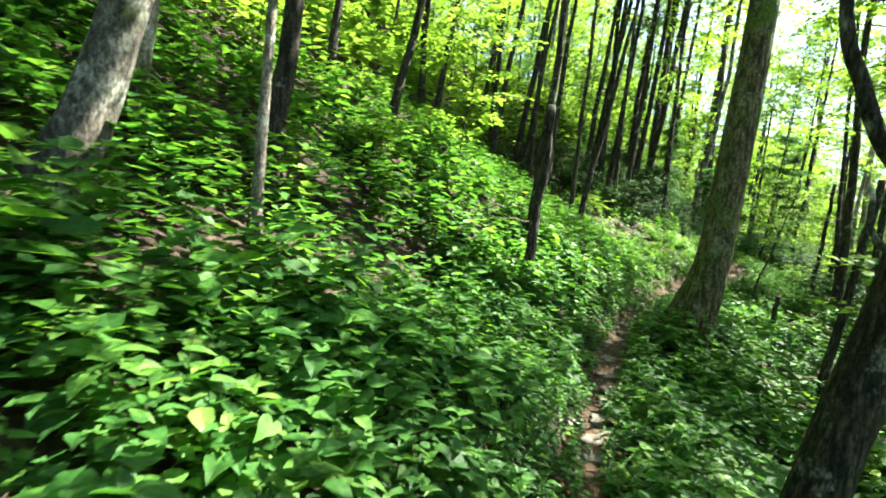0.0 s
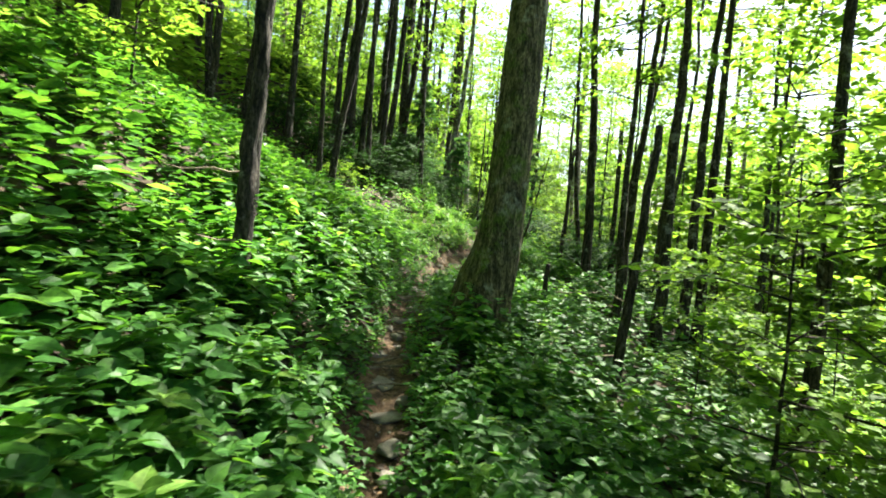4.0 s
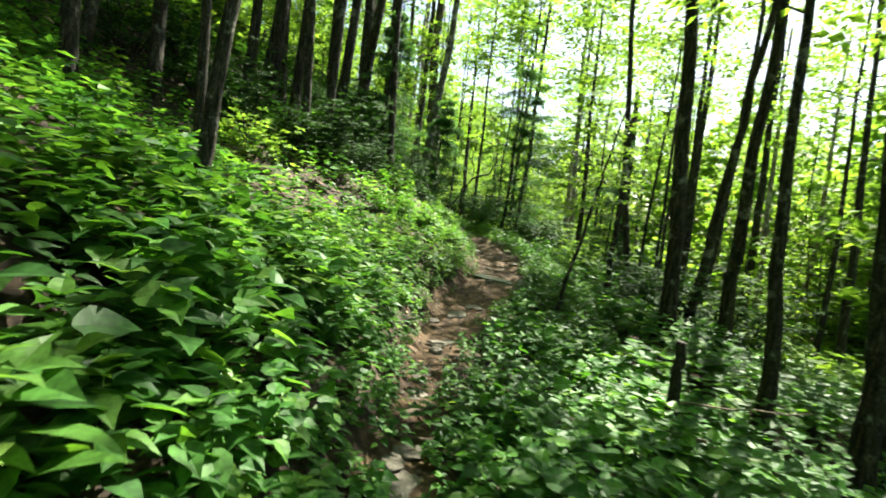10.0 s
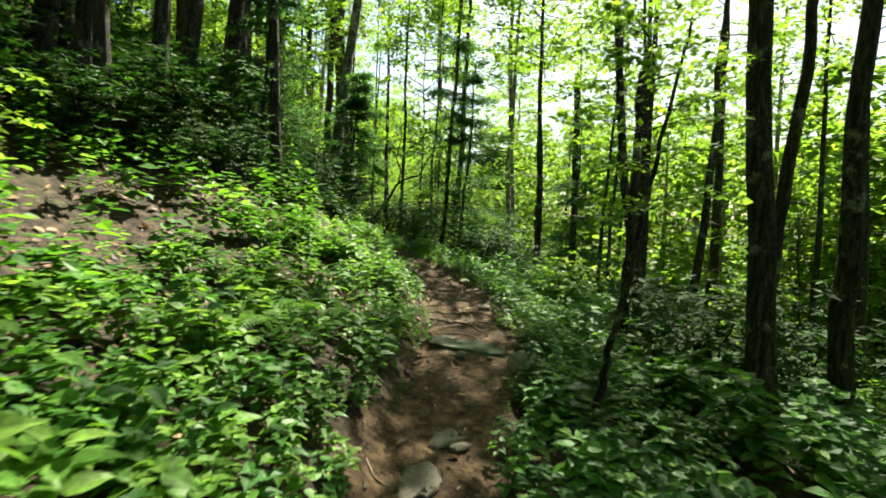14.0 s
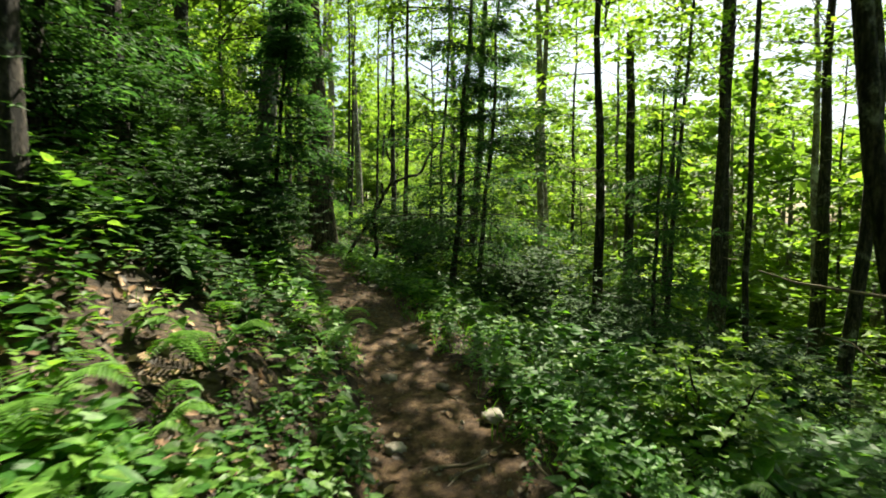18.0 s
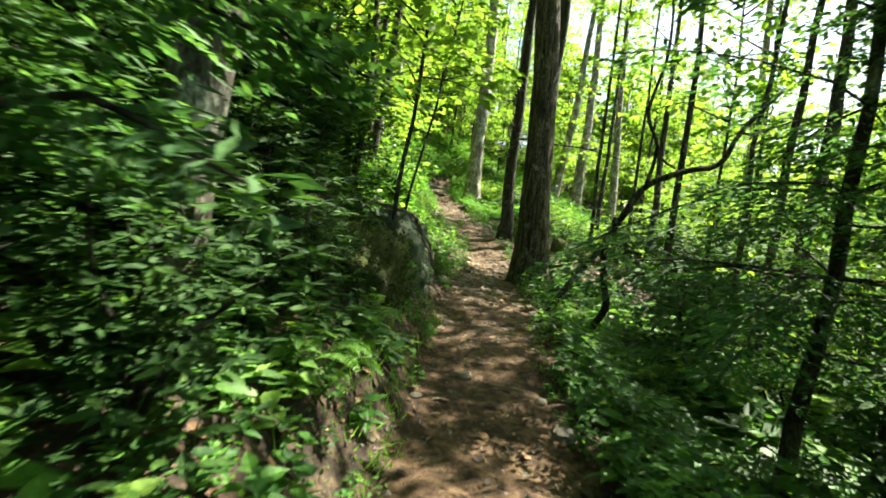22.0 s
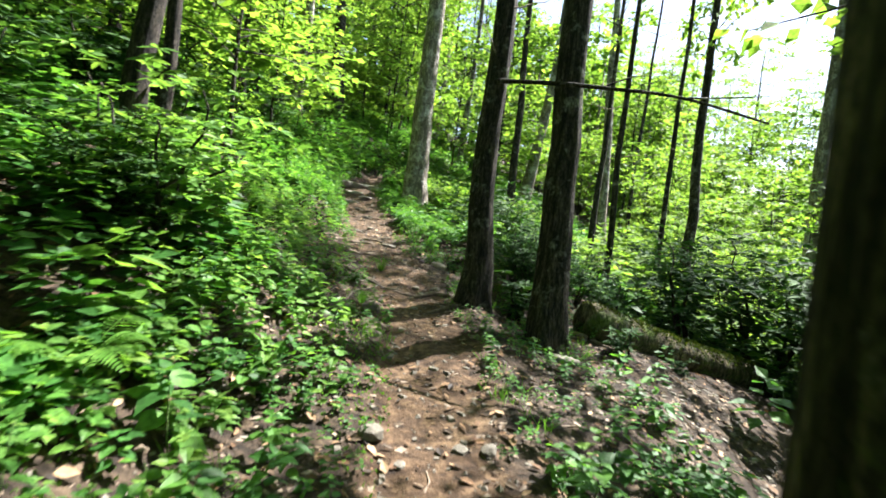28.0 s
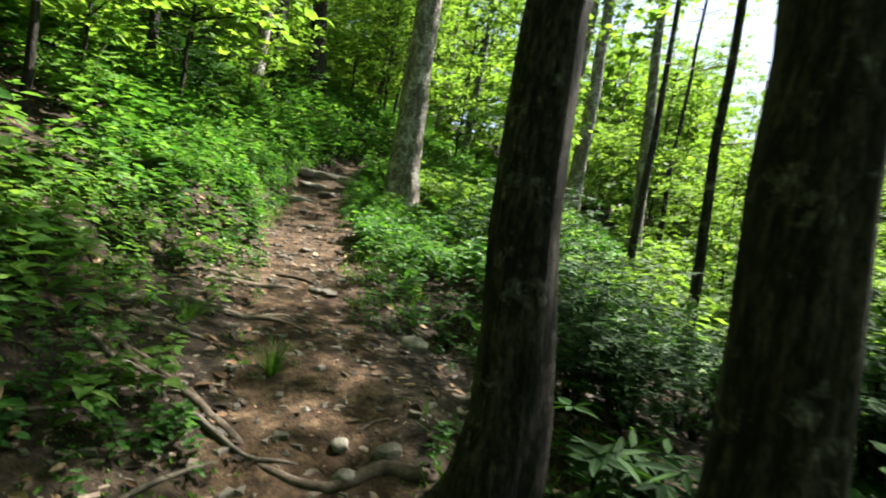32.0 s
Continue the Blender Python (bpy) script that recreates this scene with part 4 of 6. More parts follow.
def herb_field(name, points, sizes, shape, mat, label, stems, seed, width=0.68):
    """Herbs at all the points as one mass of leaves."""
    rnd = np.random.RandomState(seed)
    z = ground(points[:, 0], points[:, 1])
    kind = rnd.randint(len(HERBS), size=len(points))
    pieces, stalks = [], []
    for k, (at, way, face, size, stem) in enumerate(HERBS):
        mine = np.where(kind == k)[0]
        if not len(mine):
            continue
        a = rnd.rand(len(mine)) * 6.28
        c, s = np.cos(a)[:, None], np.sin(a)[:, None]
        grow = sizes[mine][:, None, None]
        base = np.stack([points[mine, 0], points[mine, 1], z[mine]], 1)[:, None]
        at2 = (spin(np.repeat(at[None], len(mine), 0), c, s) * grow + base).reshape(-1, 3)
        way2 = spin(np.repeat(way[None], len(mine), 0), c, s).reshape(-1, 3) + rnd.normal(0, 0.11, (len(at2), 3))
        face2 = spin(np.repeat(face[None], len(mine), 0), c, s).reshape(-1, 3) + rnd.normal(0, 0.1, (len(at2), 3))
        length = (np.repeat(size[None], len(mine), 0) * sizes[mine][:, None]).ravel()
        pieces.append(leaves(at2, way2, face2, length, length * width, shape))
        if stems:
            for i in mine:
                stalks.append(tube(stem * sizes[i] + np.array([points[i, 0], points[i, 1], z[i]]), np.linspace(0.004, 0.002, 5), 3))
    tagged(new(name, tri_mesh(name, *joined(pieces), mat, False)), label, "undergrowth", kind="stuff")
    if stalks:
        tagged(new("herb_stems", tri_mesh("herb_stems", *joined(stalks), STEM)), "thin green stems of the undergrowth", "undergrowth", kind="stuff")


def scatter(count, xs, ys, seed):
    rnd = np.random.RandomState(seed)
    return np.stack([rnd.uniform(*xs, count), rnd.uniform(*ys, count)], 1), rnd


def thickness(x, y, d):
    """How thickly herbs grow: bare on the trail, thin on the shaded bank and in the worn late stretch."""
    w = half_width(y)
    over = 0.02 * (d > 0) * (1 - ramp(y, 15, 17))
    edge = ramp(np.abs(d), w - 0.1 - over + 0.08 * ramp(y, 15, 18), w + 0.05 - over + 0.11 * ramp(y, 15, 18))
    bare = 1 - 0.95 * ramp(-d, 0.3, 0.6) * ramp(y, 31.5, 33) * (1 - ramp(y, 37, 38.5))
    shade = (1 - 0.55 * ramp(y, 21, 22.5) * (1 - ramp(y, 26.5, 30)) * (d > 0)) * (1 - 0.85 * ramp(y, 26.0, 26.6) * (1 - ramp(y, 29.0, 29.5)) * (d > 0) * (1 - ramp(d, 0.95, 1.2)))
    worn = 1 - (0.6 + 0.28 * (d > 0) * ramp(y, 30, 31)) * ramp(y, 27, 30) * (1 - ramp(y, 36, 39)) * (1 - ramp(np.abs(d), 0.9, 1.5))
    patch = ramp(bumps(x, y, 1.1, 5), 0.1, 0.4)
    lush = ramp(y, 14, 15.5) * (1 - ramp(y, 21, 22.5)) * (d > 0)
    sunny = 1 - 0.8 * ramp(d, 0.5, 0.8) * (1 - ramp(d, 1.5, 1.9)) * ramp(y, 20.3, 20.8) * (1 - ramp(y, 21.6, 22.2))
    return edge * sunny * shade * worn * bare * np.maximum(0.3 + 0.7 * patch, np.maximum(0.55 * lush, 0.75 * (1 - ramp(y, 13, 16))))


def undergrowth():
    p, rnd = scatter(108000, (-3, 22), (-1, 48), 1)
    d = off_trail(p[:, 0], p[:, 1])
    keep = (np.abs(d) < 1.9) & (rnd.rand(len(p)) < thickness(p[:, 0], p[:, 1], d))
    q, dq = p[keep], d[keep]
    sizes = (0.5 + 0.75 * rnd.rand(len(q))) * (0.55 + 0.5 * ramp(np.abs(dq), 0.2, 0.75)) * (1 - 0.32 * ramp(q[:, 1], 15.5, 17.5)) * (1 - 0.3 * (1 - ramp(q[:, 1], 4.5, 6.5)))
    # random paler herbs; uphill from y 16 to 22 the paler colour mimics sunlight
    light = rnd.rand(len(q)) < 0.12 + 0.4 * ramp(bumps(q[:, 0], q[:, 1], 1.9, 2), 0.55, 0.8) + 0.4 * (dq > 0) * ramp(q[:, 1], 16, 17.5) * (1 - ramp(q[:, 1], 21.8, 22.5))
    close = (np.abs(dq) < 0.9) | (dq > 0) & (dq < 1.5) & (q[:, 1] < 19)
    # likewise more pale leaves for the sunlit look of the late uphill shoulder
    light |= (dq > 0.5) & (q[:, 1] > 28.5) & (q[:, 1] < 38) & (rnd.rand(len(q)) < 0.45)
    herb_field("herbs", q[~light & close], sizes[~light & close], "fine", HERB, "dense green broad-leaved herbs along the trail", False, 2)
    herb_field("herbs", q[~light & ~close], sizes[~light & ~close], "plain", HERB, "dense green broad-leaved herbs beside the trail", False, 22)
    herb_field("young_herbs", q[light], sizes[light], "fine", YOUNG, "light green young herbs among darker ones, paler colour for sunlit stretches", False, 3)
    p, rnd = scatter(74000, (-9, 28), (-6, 66), 4)
    d = off_trail(p[:, 0], p[:, 1])
    keep = ((np.abs(d) >= 1.8) | (p[:, 1] > 44)) & (np.abs(d) > half_width(p[:, 1]) + 0.1) & (np.abs(d) < 6.5) & ~((d < 0) & (p[:, 1] > 31.5) & (p[:, 1] < 37.5) & (d > -5) & (rnd.rand(len(p)) < 0.96)) & (rnd.rand(len(p)) < (0.3 + 0.7 * ramp(bumps(p[:, 0], p[:, 1], 1.8, 3), 0.15, 0.5)) * (1 - 0.35 * (d > 0) * ramp(p[:, 1], 22, 23.5) * (1 - ramp(p[:, 1], 27, 29))))
    q = p[keep]
    sizes = (0.75 + 0.9 * rnd.rand(len(q))) * (1 - 0.25 * (off_trail(q[:, 0], q[:, 1]) > 0) * ramp(q[:, 1], 13, 15) * (1 - ramp(q[:, 1], 26, 29)))
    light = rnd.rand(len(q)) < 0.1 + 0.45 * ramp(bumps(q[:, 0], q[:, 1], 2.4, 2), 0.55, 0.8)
    near = np.abs(off_trail(q[:, 0], q[:, 1])) < 2.5
    herb_field("slope_herbs", q[~light & near], sizes[~light & near], "plain", HERB, "green herbs covering the forest slope", False, 5)
    herb_field("slope_herbs", q[~light & ~near], sizes[~light & ~near] * 1.1, "far", HERB, "green herbs further up and down the forest slope", False, 25)
    herb_field("light_slope_herbs", q[light], sizes[light], "plain", YOUNG, "light green herbs in scattered patches of the slope", False, 15)
    p, rnd = scatter(30000, (-24, 45), (-12, 72), 6)
    d = off_trail(p[:, 0], p[:, 1])
    q = p[(np.abs(d) >= 6.3) & (np.abs(d) < 16)]
    herb_field("far_undergrowth", q, 1.5 + 1.9 * rnd.rand(len(q)), "far", CANOPY, "far green undergrowth of the wood", False, 7)
    p, rnd = scatter(20000, (-36, 64), (-28, 86), 8)
    d = off_trail(p[:, 0], p[:, 1])
    q = p[np.abs(d) >= 15.5]
    herb_field("distant_undergrowth", q, 4.2 + 3.4 * rnd.rand(len(q)), "far", CANOPY, "distant bushes and undergrowth of the valley and hillside", False, 9)


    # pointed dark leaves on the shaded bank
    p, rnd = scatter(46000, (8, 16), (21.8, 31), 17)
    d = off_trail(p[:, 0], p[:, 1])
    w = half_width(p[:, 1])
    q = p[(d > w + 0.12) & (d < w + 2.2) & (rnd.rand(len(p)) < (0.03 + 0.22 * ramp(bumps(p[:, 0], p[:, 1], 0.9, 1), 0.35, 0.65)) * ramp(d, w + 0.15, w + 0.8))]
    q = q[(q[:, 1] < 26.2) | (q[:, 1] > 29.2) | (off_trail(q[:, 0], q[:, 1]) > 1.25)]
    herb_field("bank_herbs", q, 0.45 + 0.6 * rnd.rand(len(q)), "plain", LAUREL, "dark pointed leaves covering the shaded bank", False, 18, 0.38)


undergrowth()


def ground_cover():
    """Small seedlings and grass on the worn shoulders of the trail."""
    p, rnd = scatter(26000, (7, 22), (15, 50), 41)
    d = off_trail(p[:, 0], p[:, 1])
    w = half_width(p[:, 1])
    keep = (np.abs(d) > w * 0.85) & (np.abs(d) < w + 1.7) & (rnd.rand(len(p)) < ramp(bumps(p[:, 0], p[:, 1], 0.55, 4), 0.35, 0.7))
    q = p[keep]
    herb_field("seedlings", q, 0.18 + 0.3 * rnd.rand(len(q)), "plain", HERB, "small green seedlings on the trail's shoulders", False, 42)
    p, rnd = scatter(30000, (9, 22), (17, 48), 43)
    d = off_trail(p[:, 0], p[:, 1])
    w = half_width(p[:, 1])
    keep = (np.abs(d) > w * 0.9) & (np.abs(d) < w + 1.3) & (rnd.rand(len(p)) < ramp(bumps(p[:, 0], p[:, 1], 0.7, 1), 0.5, 0.8))
    q = np.repeat(p[keep], 5, 0) + rnd.normal(0, 0.03, (5 * keep.sum(), 2))
    n = len(q)
    at = np.stack([q[:, 0], q[:, 1], ground(q[:, 0], q[:, 1])], 1)
    way = np.array([0, 0, 1.0]) + rnd.normal(0, 0.55, (n, 3))
    size = 0.06 + 0.12 * rnd.rand(n)
    tagged(new("grass", tri_mesh("grass", *leaves(at, way, rnd.normal(0, 1, (n, 3)), size, 0.006 + 0.004 * rnd.rand(n), "far"), FERN, False)), "thin green grass tufts beside the trail", "grass", kind="stuff")


ground_cover()


def herb(x, y, kind, grow, seed, label):
    """One herb whose leaves are parts of their own."""
    at, way, face, size, stem = HERBS[kind]
    thing = empty("herb", x, y, float(ground(x, y)), label, "plant", "herbs beside the trail")
    part("stem", tri_mesh("stem", *tube(stem, np.linspace(0.004, 0.002, 5), 5), STEM), thing)
    for k in range(len(at)):
        v, t = leaves(at[k:k + 1], way[k:k + 1], face[k:k + 1], size[k:k + 1], size[k:k + 1] * 0.68, "fine")
        part("leaf", tri_mesh("leaf", v, t, HERB), thing)
    thing.scale = (grow, grow, grow)
    return thing


def near_herbs():
    rnd = random.Random(21)
    first = [herb(1.0 + 0.3 * k, 7.0 + 0.5 * k, k, 1.0, k, "green nettle-like herb with paired pointed leaves") for k in range(9)]
    made = 0
    while made < 120:
        i = rnd.randrange(60, len(LINE) - 90)
        if not 2.0 < LINE[i, 1] < 32:
            continue
        w = float(half_width(LINE[i, 1])) + rnd.uniform(0.12, 1.1)
        side = rnd.choice((-1, 1))
        x, y = LINE[i, 0] - WAY[i, 1] * w * side, LINE[i, 1] + WAY[i, 0] * w * side
        s = rnd.uniform(0.75, 1.25)
        copy_thing(rnd.choice(first), Matrix.LocRotScale(Vector((x, y, float(ground(x, y)))), Euler((0, 0, rnd.random() * 6.28)), Vector((s, s, s))))
        made += 1


near_herbs()


# ---- shrubs ----
def whorl_shrub(name, x, y, tall, wide, stems, per, leaf, slim, mat, seed, label, group, bark=BARK_DARK):
    """A shrub of crooked stems that end in rosettes of long leaves."""
    rnd = np.random.RandomState(seed)
    z = float(ground(x, y)) - 0.05
    thing = empty(name, x, y, z, label, "shrub", group)
    at, way, face = [], [], []
    for s in range(stems):
        a = rnd.rand() * 6.28
        tip = np.array([math.cos(a) * wide * rnd.uniform(0.2, 0.8), math.sin(a) * wide * rnd.uniform(0.2, 0.8), tall * rnd.uniform(0.55, 0.95)])
        line = bend((0.05 * math.cos(a), 0.05 * math.sin(a), 0), tip, -0.1, 8, seed * 100 + s, 0.12)
        part("stem", tri_mesh("stem", *tube(line, np.linspace(0.022, 0.007, 8), 6, 0.06, s), bark), thing)
        for r in range(per):
            k = rnd.randint(2, 8)
            b = rnd.rand() * 6.28
            spot = line[k] + np.array([math.cos(b), math.sin(b), rnd.uniform(-0.3, 0.7)]) * wide * rnd.uniform(0.1, 0.55)
            n = rnd.randint(6, 10)
            turn = np.arange(n) * 6.28 / n + rnd.rand()
            axis = unit(np.array([math.cos(b) * 0.5, math.sin(b) * 0.5, 1.0]))
            out = np.stack([np.cos(turn), np.sin(turn), rnd.uniform(-0.45, 0.35, n)], 1)
            at.append(np.repeat(spot[None], n, 0) + out * 0.012)
            way.append(out)
            face.append(axis[None] + rnd.normal(0, 0.2, (n, 3)))
    at, way, face = (np.concatenate(v) for v in (at, way, face))
    size = leaf * (0.65 + 0.6 * rnd.rand(len(at)))
    tagged(part("foliage", tri_mesh("foliage", *leaves(at, way, face, size, size * slim, "plain"), mat, False), thing), kind="stuff")
    return thing


def conifer(x, y, tall, r, lean, seed, label="young hemlock with drooping layers of fine dark needles"):
    """A young hemlock: a slim trunk and flat drooping branches of needles."""
    rnd = np.random.RandomState(seed)
    z = float(ground(x, y)) - 0.08
    thing = empty("hemlock_sapling", x, y, z, label, "conifer", "young hemlocks")
    mesh, line = trunk_mesh("trunk", r, tall, lean, seed, BARK_DARK, False, 0.3)
    part("trunk", mesh, thing)
    for s in range(48):
        h = rnd.uniform(0.14, 0.98)
        k = min(int(np.searchsorted(line[:, 2], h * tall)), len(line) - 1)
        a, reach = rnd.rand() * 6.28, (1.05 - h) * tall * 0.34 * rnd.uniform(0.6, 1.1) + 0.15
        tip = line[k] + np.array([math.cos(a) * reach, math.sin(a) * reach, rnd.uniform(-0.45, 0.12) * reach])
        stick = bend(line[k], tip, -0.08, 7, seed * 90 + s, 0.05)
        limb_ob = part("branch", tri_mesh("branch", *tube(stick, np.linspace(0.011, 0.003, 7), 4), BARK_DARK), thing)
        n = int(110 + 240 * reach)
        u = rnd.rand(n) * 5.9
        i = u.astype(int)
        side = unit(np.cross(tip - line[k], [0, 0, 1.0]))
        off = rnd.uniform(-1, 1, n) * 0.36 * reach * (1.1 - u / 6)
        spot = stick[i] + (stick[i + 1] - stick[i]) * (u - i)[:, None] + side * off[:, None] - np.array([0, 0, 0.45]) * np.abs(off)[:, None] + rnd.normal(0, 0.035, (n, 3))
        way = side * np.sign(off)[:, None] + unit(tip - line[k]) * 0.8 + rnd.normal(0, 0.25, (n, 3)) - np.array([0, 0, 0.2])
        v, t = leaves(spot, way, np.array([0, 0, 1.0]) + rnd.normal(0, 0.6, (n, 3)), 0.04 + 0.05 * rnd.rand(n), 0.018 + 0.012 * rnd.rand(n), "far")
        tagged(part("needles", tri_mesh("needles", v, t, NEEDLE, False), limb_ob), kind="stuff")
    return thing


LAUREL_LABEL = "dense rhododendron with long dark leathery leaves"
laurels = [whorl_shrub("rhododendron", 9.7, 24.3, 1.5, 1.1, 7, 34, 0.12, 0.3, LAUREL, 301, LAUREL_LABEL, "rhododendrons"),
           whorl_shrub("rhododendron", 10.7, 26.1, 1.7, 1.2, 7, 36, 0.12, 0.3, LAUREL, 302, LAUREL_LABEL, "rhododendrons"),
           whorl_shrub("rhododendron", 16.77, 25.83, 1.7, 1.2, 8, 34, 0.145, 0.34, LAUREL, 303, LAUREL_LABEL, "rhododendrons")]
bushes = [whorl_shrub("leafy_bush", 17.61, 21.8, 1.5, 1.1, 6, 26, 0.11, 0.5, CANOPY, 311, "bushy young growth with bright green leaves", "leafy bushes"),
          whorl_shrub("leafy_bush", 13.26, 33.91, 1.3, 1.0, 6, 24, 0.11, 0.45, YOUNG, 312, "bushy young growth with light green leaves", "leafy bushes")]


def shrub(pool, x, y, grow, turn, rise=0.0):
    copy_thing(pool, Matrix.LocRotScale(Vector((x, y, float(ground(x, y)) - 0.05 + rise)), Euler((0, 0, turn)), Vector((grow, grow, grow))))


# the dark thicket on the bank
for k in range(30):
    rr = random.Random(400 + k)
    i = int(np.searchsorted(LINE[:, 1], rr.uniform(21.4, 28.8)))
    d = rr.uniform(1.6, 4.4)
    shrub(laurels[k % 2], LINE[i, 0] - WAY[i, 1] * d, LINE[i, 1] + WAY[i, 0] * d, rr.uniform(0.6, 1.05) * (0.55 if LINE[i, 1] < 24.5 else 0.9), rr.random() * 6.28)
for k in range(14):
    rr = random.Random(450 + k)
    i = int(np.searchsorted(LINE[:, 1], rr.uniform(22.3, 26.0)))
    d = rr.uniform(1.15, 1.7)
    shrub(laurels[k % 2], LINE[i, 0] - WAY[i, 1] * d, LINE[i, 1] + WAY[i, 0] * d, rr.uniform(0.3, 0.5), rr.random() * 6.28)
# thickets downhill of the bend and beside the last stretch
for k in range(34):
    rr = random.Random(500 + k)
    i = int(np.searchsorted(LINE[:, 1], rr.uniform(19, 28)))
    d = -rr.uniform(2.0, 8.5)
    shrub(laurels[2] if k % 3 else bushes[0], LINE[i, 0] - WAY[i, 1] * d, LINE[i, 1] + WAY[i, 0] * d, rr.uniform(0.55, 1.05), rr.random() * 6.28)
for k in range(26):
    rr = random.Random(600 + k)
    i = int(np.searchsorted(LINE[:, 1], rr.uniform(30, 48)))
    d = rr.uniform(2.4, 6)
    shrub(bushes[1] if k % 2 else laurels[k % 3], LINE[i, 0] - WAY[i, 1] * d, LINE[i, 1] + WAY[i, 0] * d, rr.uniform(0.55, 1.1), rr.random() * 6.28)
for k in range(26):
    rr = random.Random(700 + k)
    i = int(np.searchsorted(LINE[:, 1], rr.uniform(32, 48)))
    d = -rr.uniform(1.6 + 4.6 * (LINE[i, 1] < 38), 9)
    shrub(bushes[0] if k % 3 else laurels[2], LINE[i, 0] - WAY[i, 1] * d, LINE[i, 1] + WAY[i, 0] * d, rr.uniform(0.5, 1.1), rr.random() * 6.28)
for k in range(20):
    rr = random.Random(800 + k)
    i = int(np.searchsorted(LINE[:, 1], rr.uniform(2, 19)))
    d = rr.choice((-1, 1)) * rr.uniform(3.0, 9)
    shrub(bushes[0], LINE[i, 0] - WAY[i, 1] * d, LINE[i, 1] + WAY[i, 0] * d, rr.uniform(0.5, 0.9), rr.random() * 6.28)
shrub(laurels[2], 21.3, 35.6, 1.4, 0.4)
shrub(laurels[2], 20.4, 36.2, 1.1, 2.4)
shrub(laurels[2], 22.4, 34.9, 1.4, 1.4)
shrub(laurels[2], 21.5, 33.2, 1.4, 3.4)
shrub(laurels[2], 22.7, 33.9, 1.6, 5.4)
shrub(laurels[0], 18.09, 37.13, 0.7, 1.1)
shrub(laurels[1], 17.38, 36.29, 0.55, 4.0)
shrub(laurels[2], 17.6, 36.0, 0.5, 2.0)
shrub(laurels[0], 18.4, 36.3, 0.6, 3.0)
shrub(laurels[1], 19.2, 36.6, 0.6, 5.0)
big_leaved = whorl_shrub("rhododendron", 16.95, 35.3, 0.5, 0.4, 4, 6, 0.18, 0.27, LAUREL, 305, "low rhododendron with very long dark leaves between two trunks", "rhododendrons")
for x, y, grow, turn in ((17.3, 35.0, 0.9, 1.0), (17.8, 34.2, 0.6, 2.2), (17.15, 34.85, 0.7, 4.1), (18.5, 35.5, 0.6, 0.5), (18.7, 34.35, 0.4, 3.3)):
    shrub(big_leaved, x, y, grow, turn)
conifer(14.91, 25.03, 6.8, 0.06, (0.07, 0.0), 71)
conifer(15.21, 24.75, 5.2, 0.05, (0.08, 0.0), 72)
conifer(9.43, 22.89, 3.4, 0.045, (0.05, 0.02), 73)
conifer(17.33, 22.81, 5.0, 0.05, (0.05, 0.02), 74)
conifer(11.3, 23.55, 2.7, 0.03, (0.06, -0.03), 75)


# ---- rocks, roots and dead wood ----
def rock(name, x, y, size, seed, mat, label, turn=0.0, tilt=(0, 0), sink=0.3, lump=0.25, fine=2, group="", z=None, category="rock", flat_top=9.0):
    """A worn stone: a lumpy, partly flattened block."""
    bm = bmesh.new()
    bmesh.ops.create_icosphere(bm, subdivisions=fine, radius=1.0)
    offset = Vector((seed * 7.3, seed * 1.9, 0))
    for v in bm.verts:
        n = v.co.normalized()
        k = 1 + lump * noise.noise(n * 1.3 + offset) + lump * 0.6 * noise.noise(n * 3.1 + offset) + lump * 0.35 * noise.noise(n * 7.3 + offset) + lump * 0.2 * noise.noise(n * 15.0 + offset)
        box = max(abs(n.x), abs(n.y), abs(n.z))
        n = n * (0.55 + 0.45 / box) * k
        n.z = max(-0.8, min(flat_top, n.z))
        v.co = Vector((n.x * size[0], n.y * size[1], n.z * size[2])) * 0.5
    me = bpy.data.meshes.new(name)
    bm.to_mesh(me)
    bm.free()
    me.materials.append(mat)
    if fine > 2:
        me.polygons.foreach_set("use_smooth", np.full(len(me.polygons), True))
    ob = new(name, me)
    g = float(ground(x, y)) if z is None else z
    ob.matrix_world = pose(x, y, g + size[2] * (0.5 - sink), tilt[0], tilt[1], turn)
    return tagged(ob, label, category, group)


SLAB = "flat worn grey-brown stone set in the trail"
rock("boulder", 22.0, 21.8, (2.4, 1.4, 1.5), 1, MOSS_STONE, "mossy sunlit boulder on the slope below the trail", 35, (0, 18), 0.35, 0.3, 4)
rock("boulder", 13.47, 13.77, (0.9, 0.7, 0.8), 2, MOSS_STONE, "small mossy boulder among slender trunks", 20, (0, 10), 0.3, 0.3, 4)
bank_rock = rock("boulder", 12.3, 26.95, (0.75, 1.35, 0.9), 3, MOSS_STONE, "moss-covered boulder in the bank beside the trail", -16, (6, 10), 0.33, 0.35, 5, z=3.1)
face_rock = rock("boulder", 12.8, 28.4, (1.2, 0.8, 1.12), 14, LICHEN_STONE, "grey-green rock face in the bank with roots over it", 63, (-16, 24), 0.27, 0.26, 5, z=3.06)
rock("trail_slab", 9.8, 18.66, (0.85, 0.4, 0.11), 5, LICHEN_STONE, "long flat stone slab lying across the trail", -60, (0, 4), 0.55, 0.25, 4, flat_top=0.5)
rock("trail_stone", 9.64, 17.99, (0.2, 0.14, 0.2), 6, STONE_PALE, "small pale stone beside the slab", 10, (20, 10), 0.25)
rock("trail_stone", 9.8, 17.94, (0.13, 0.12, 0.12), 7, STONE_PALE, "small pale stone beside the slab", 50)
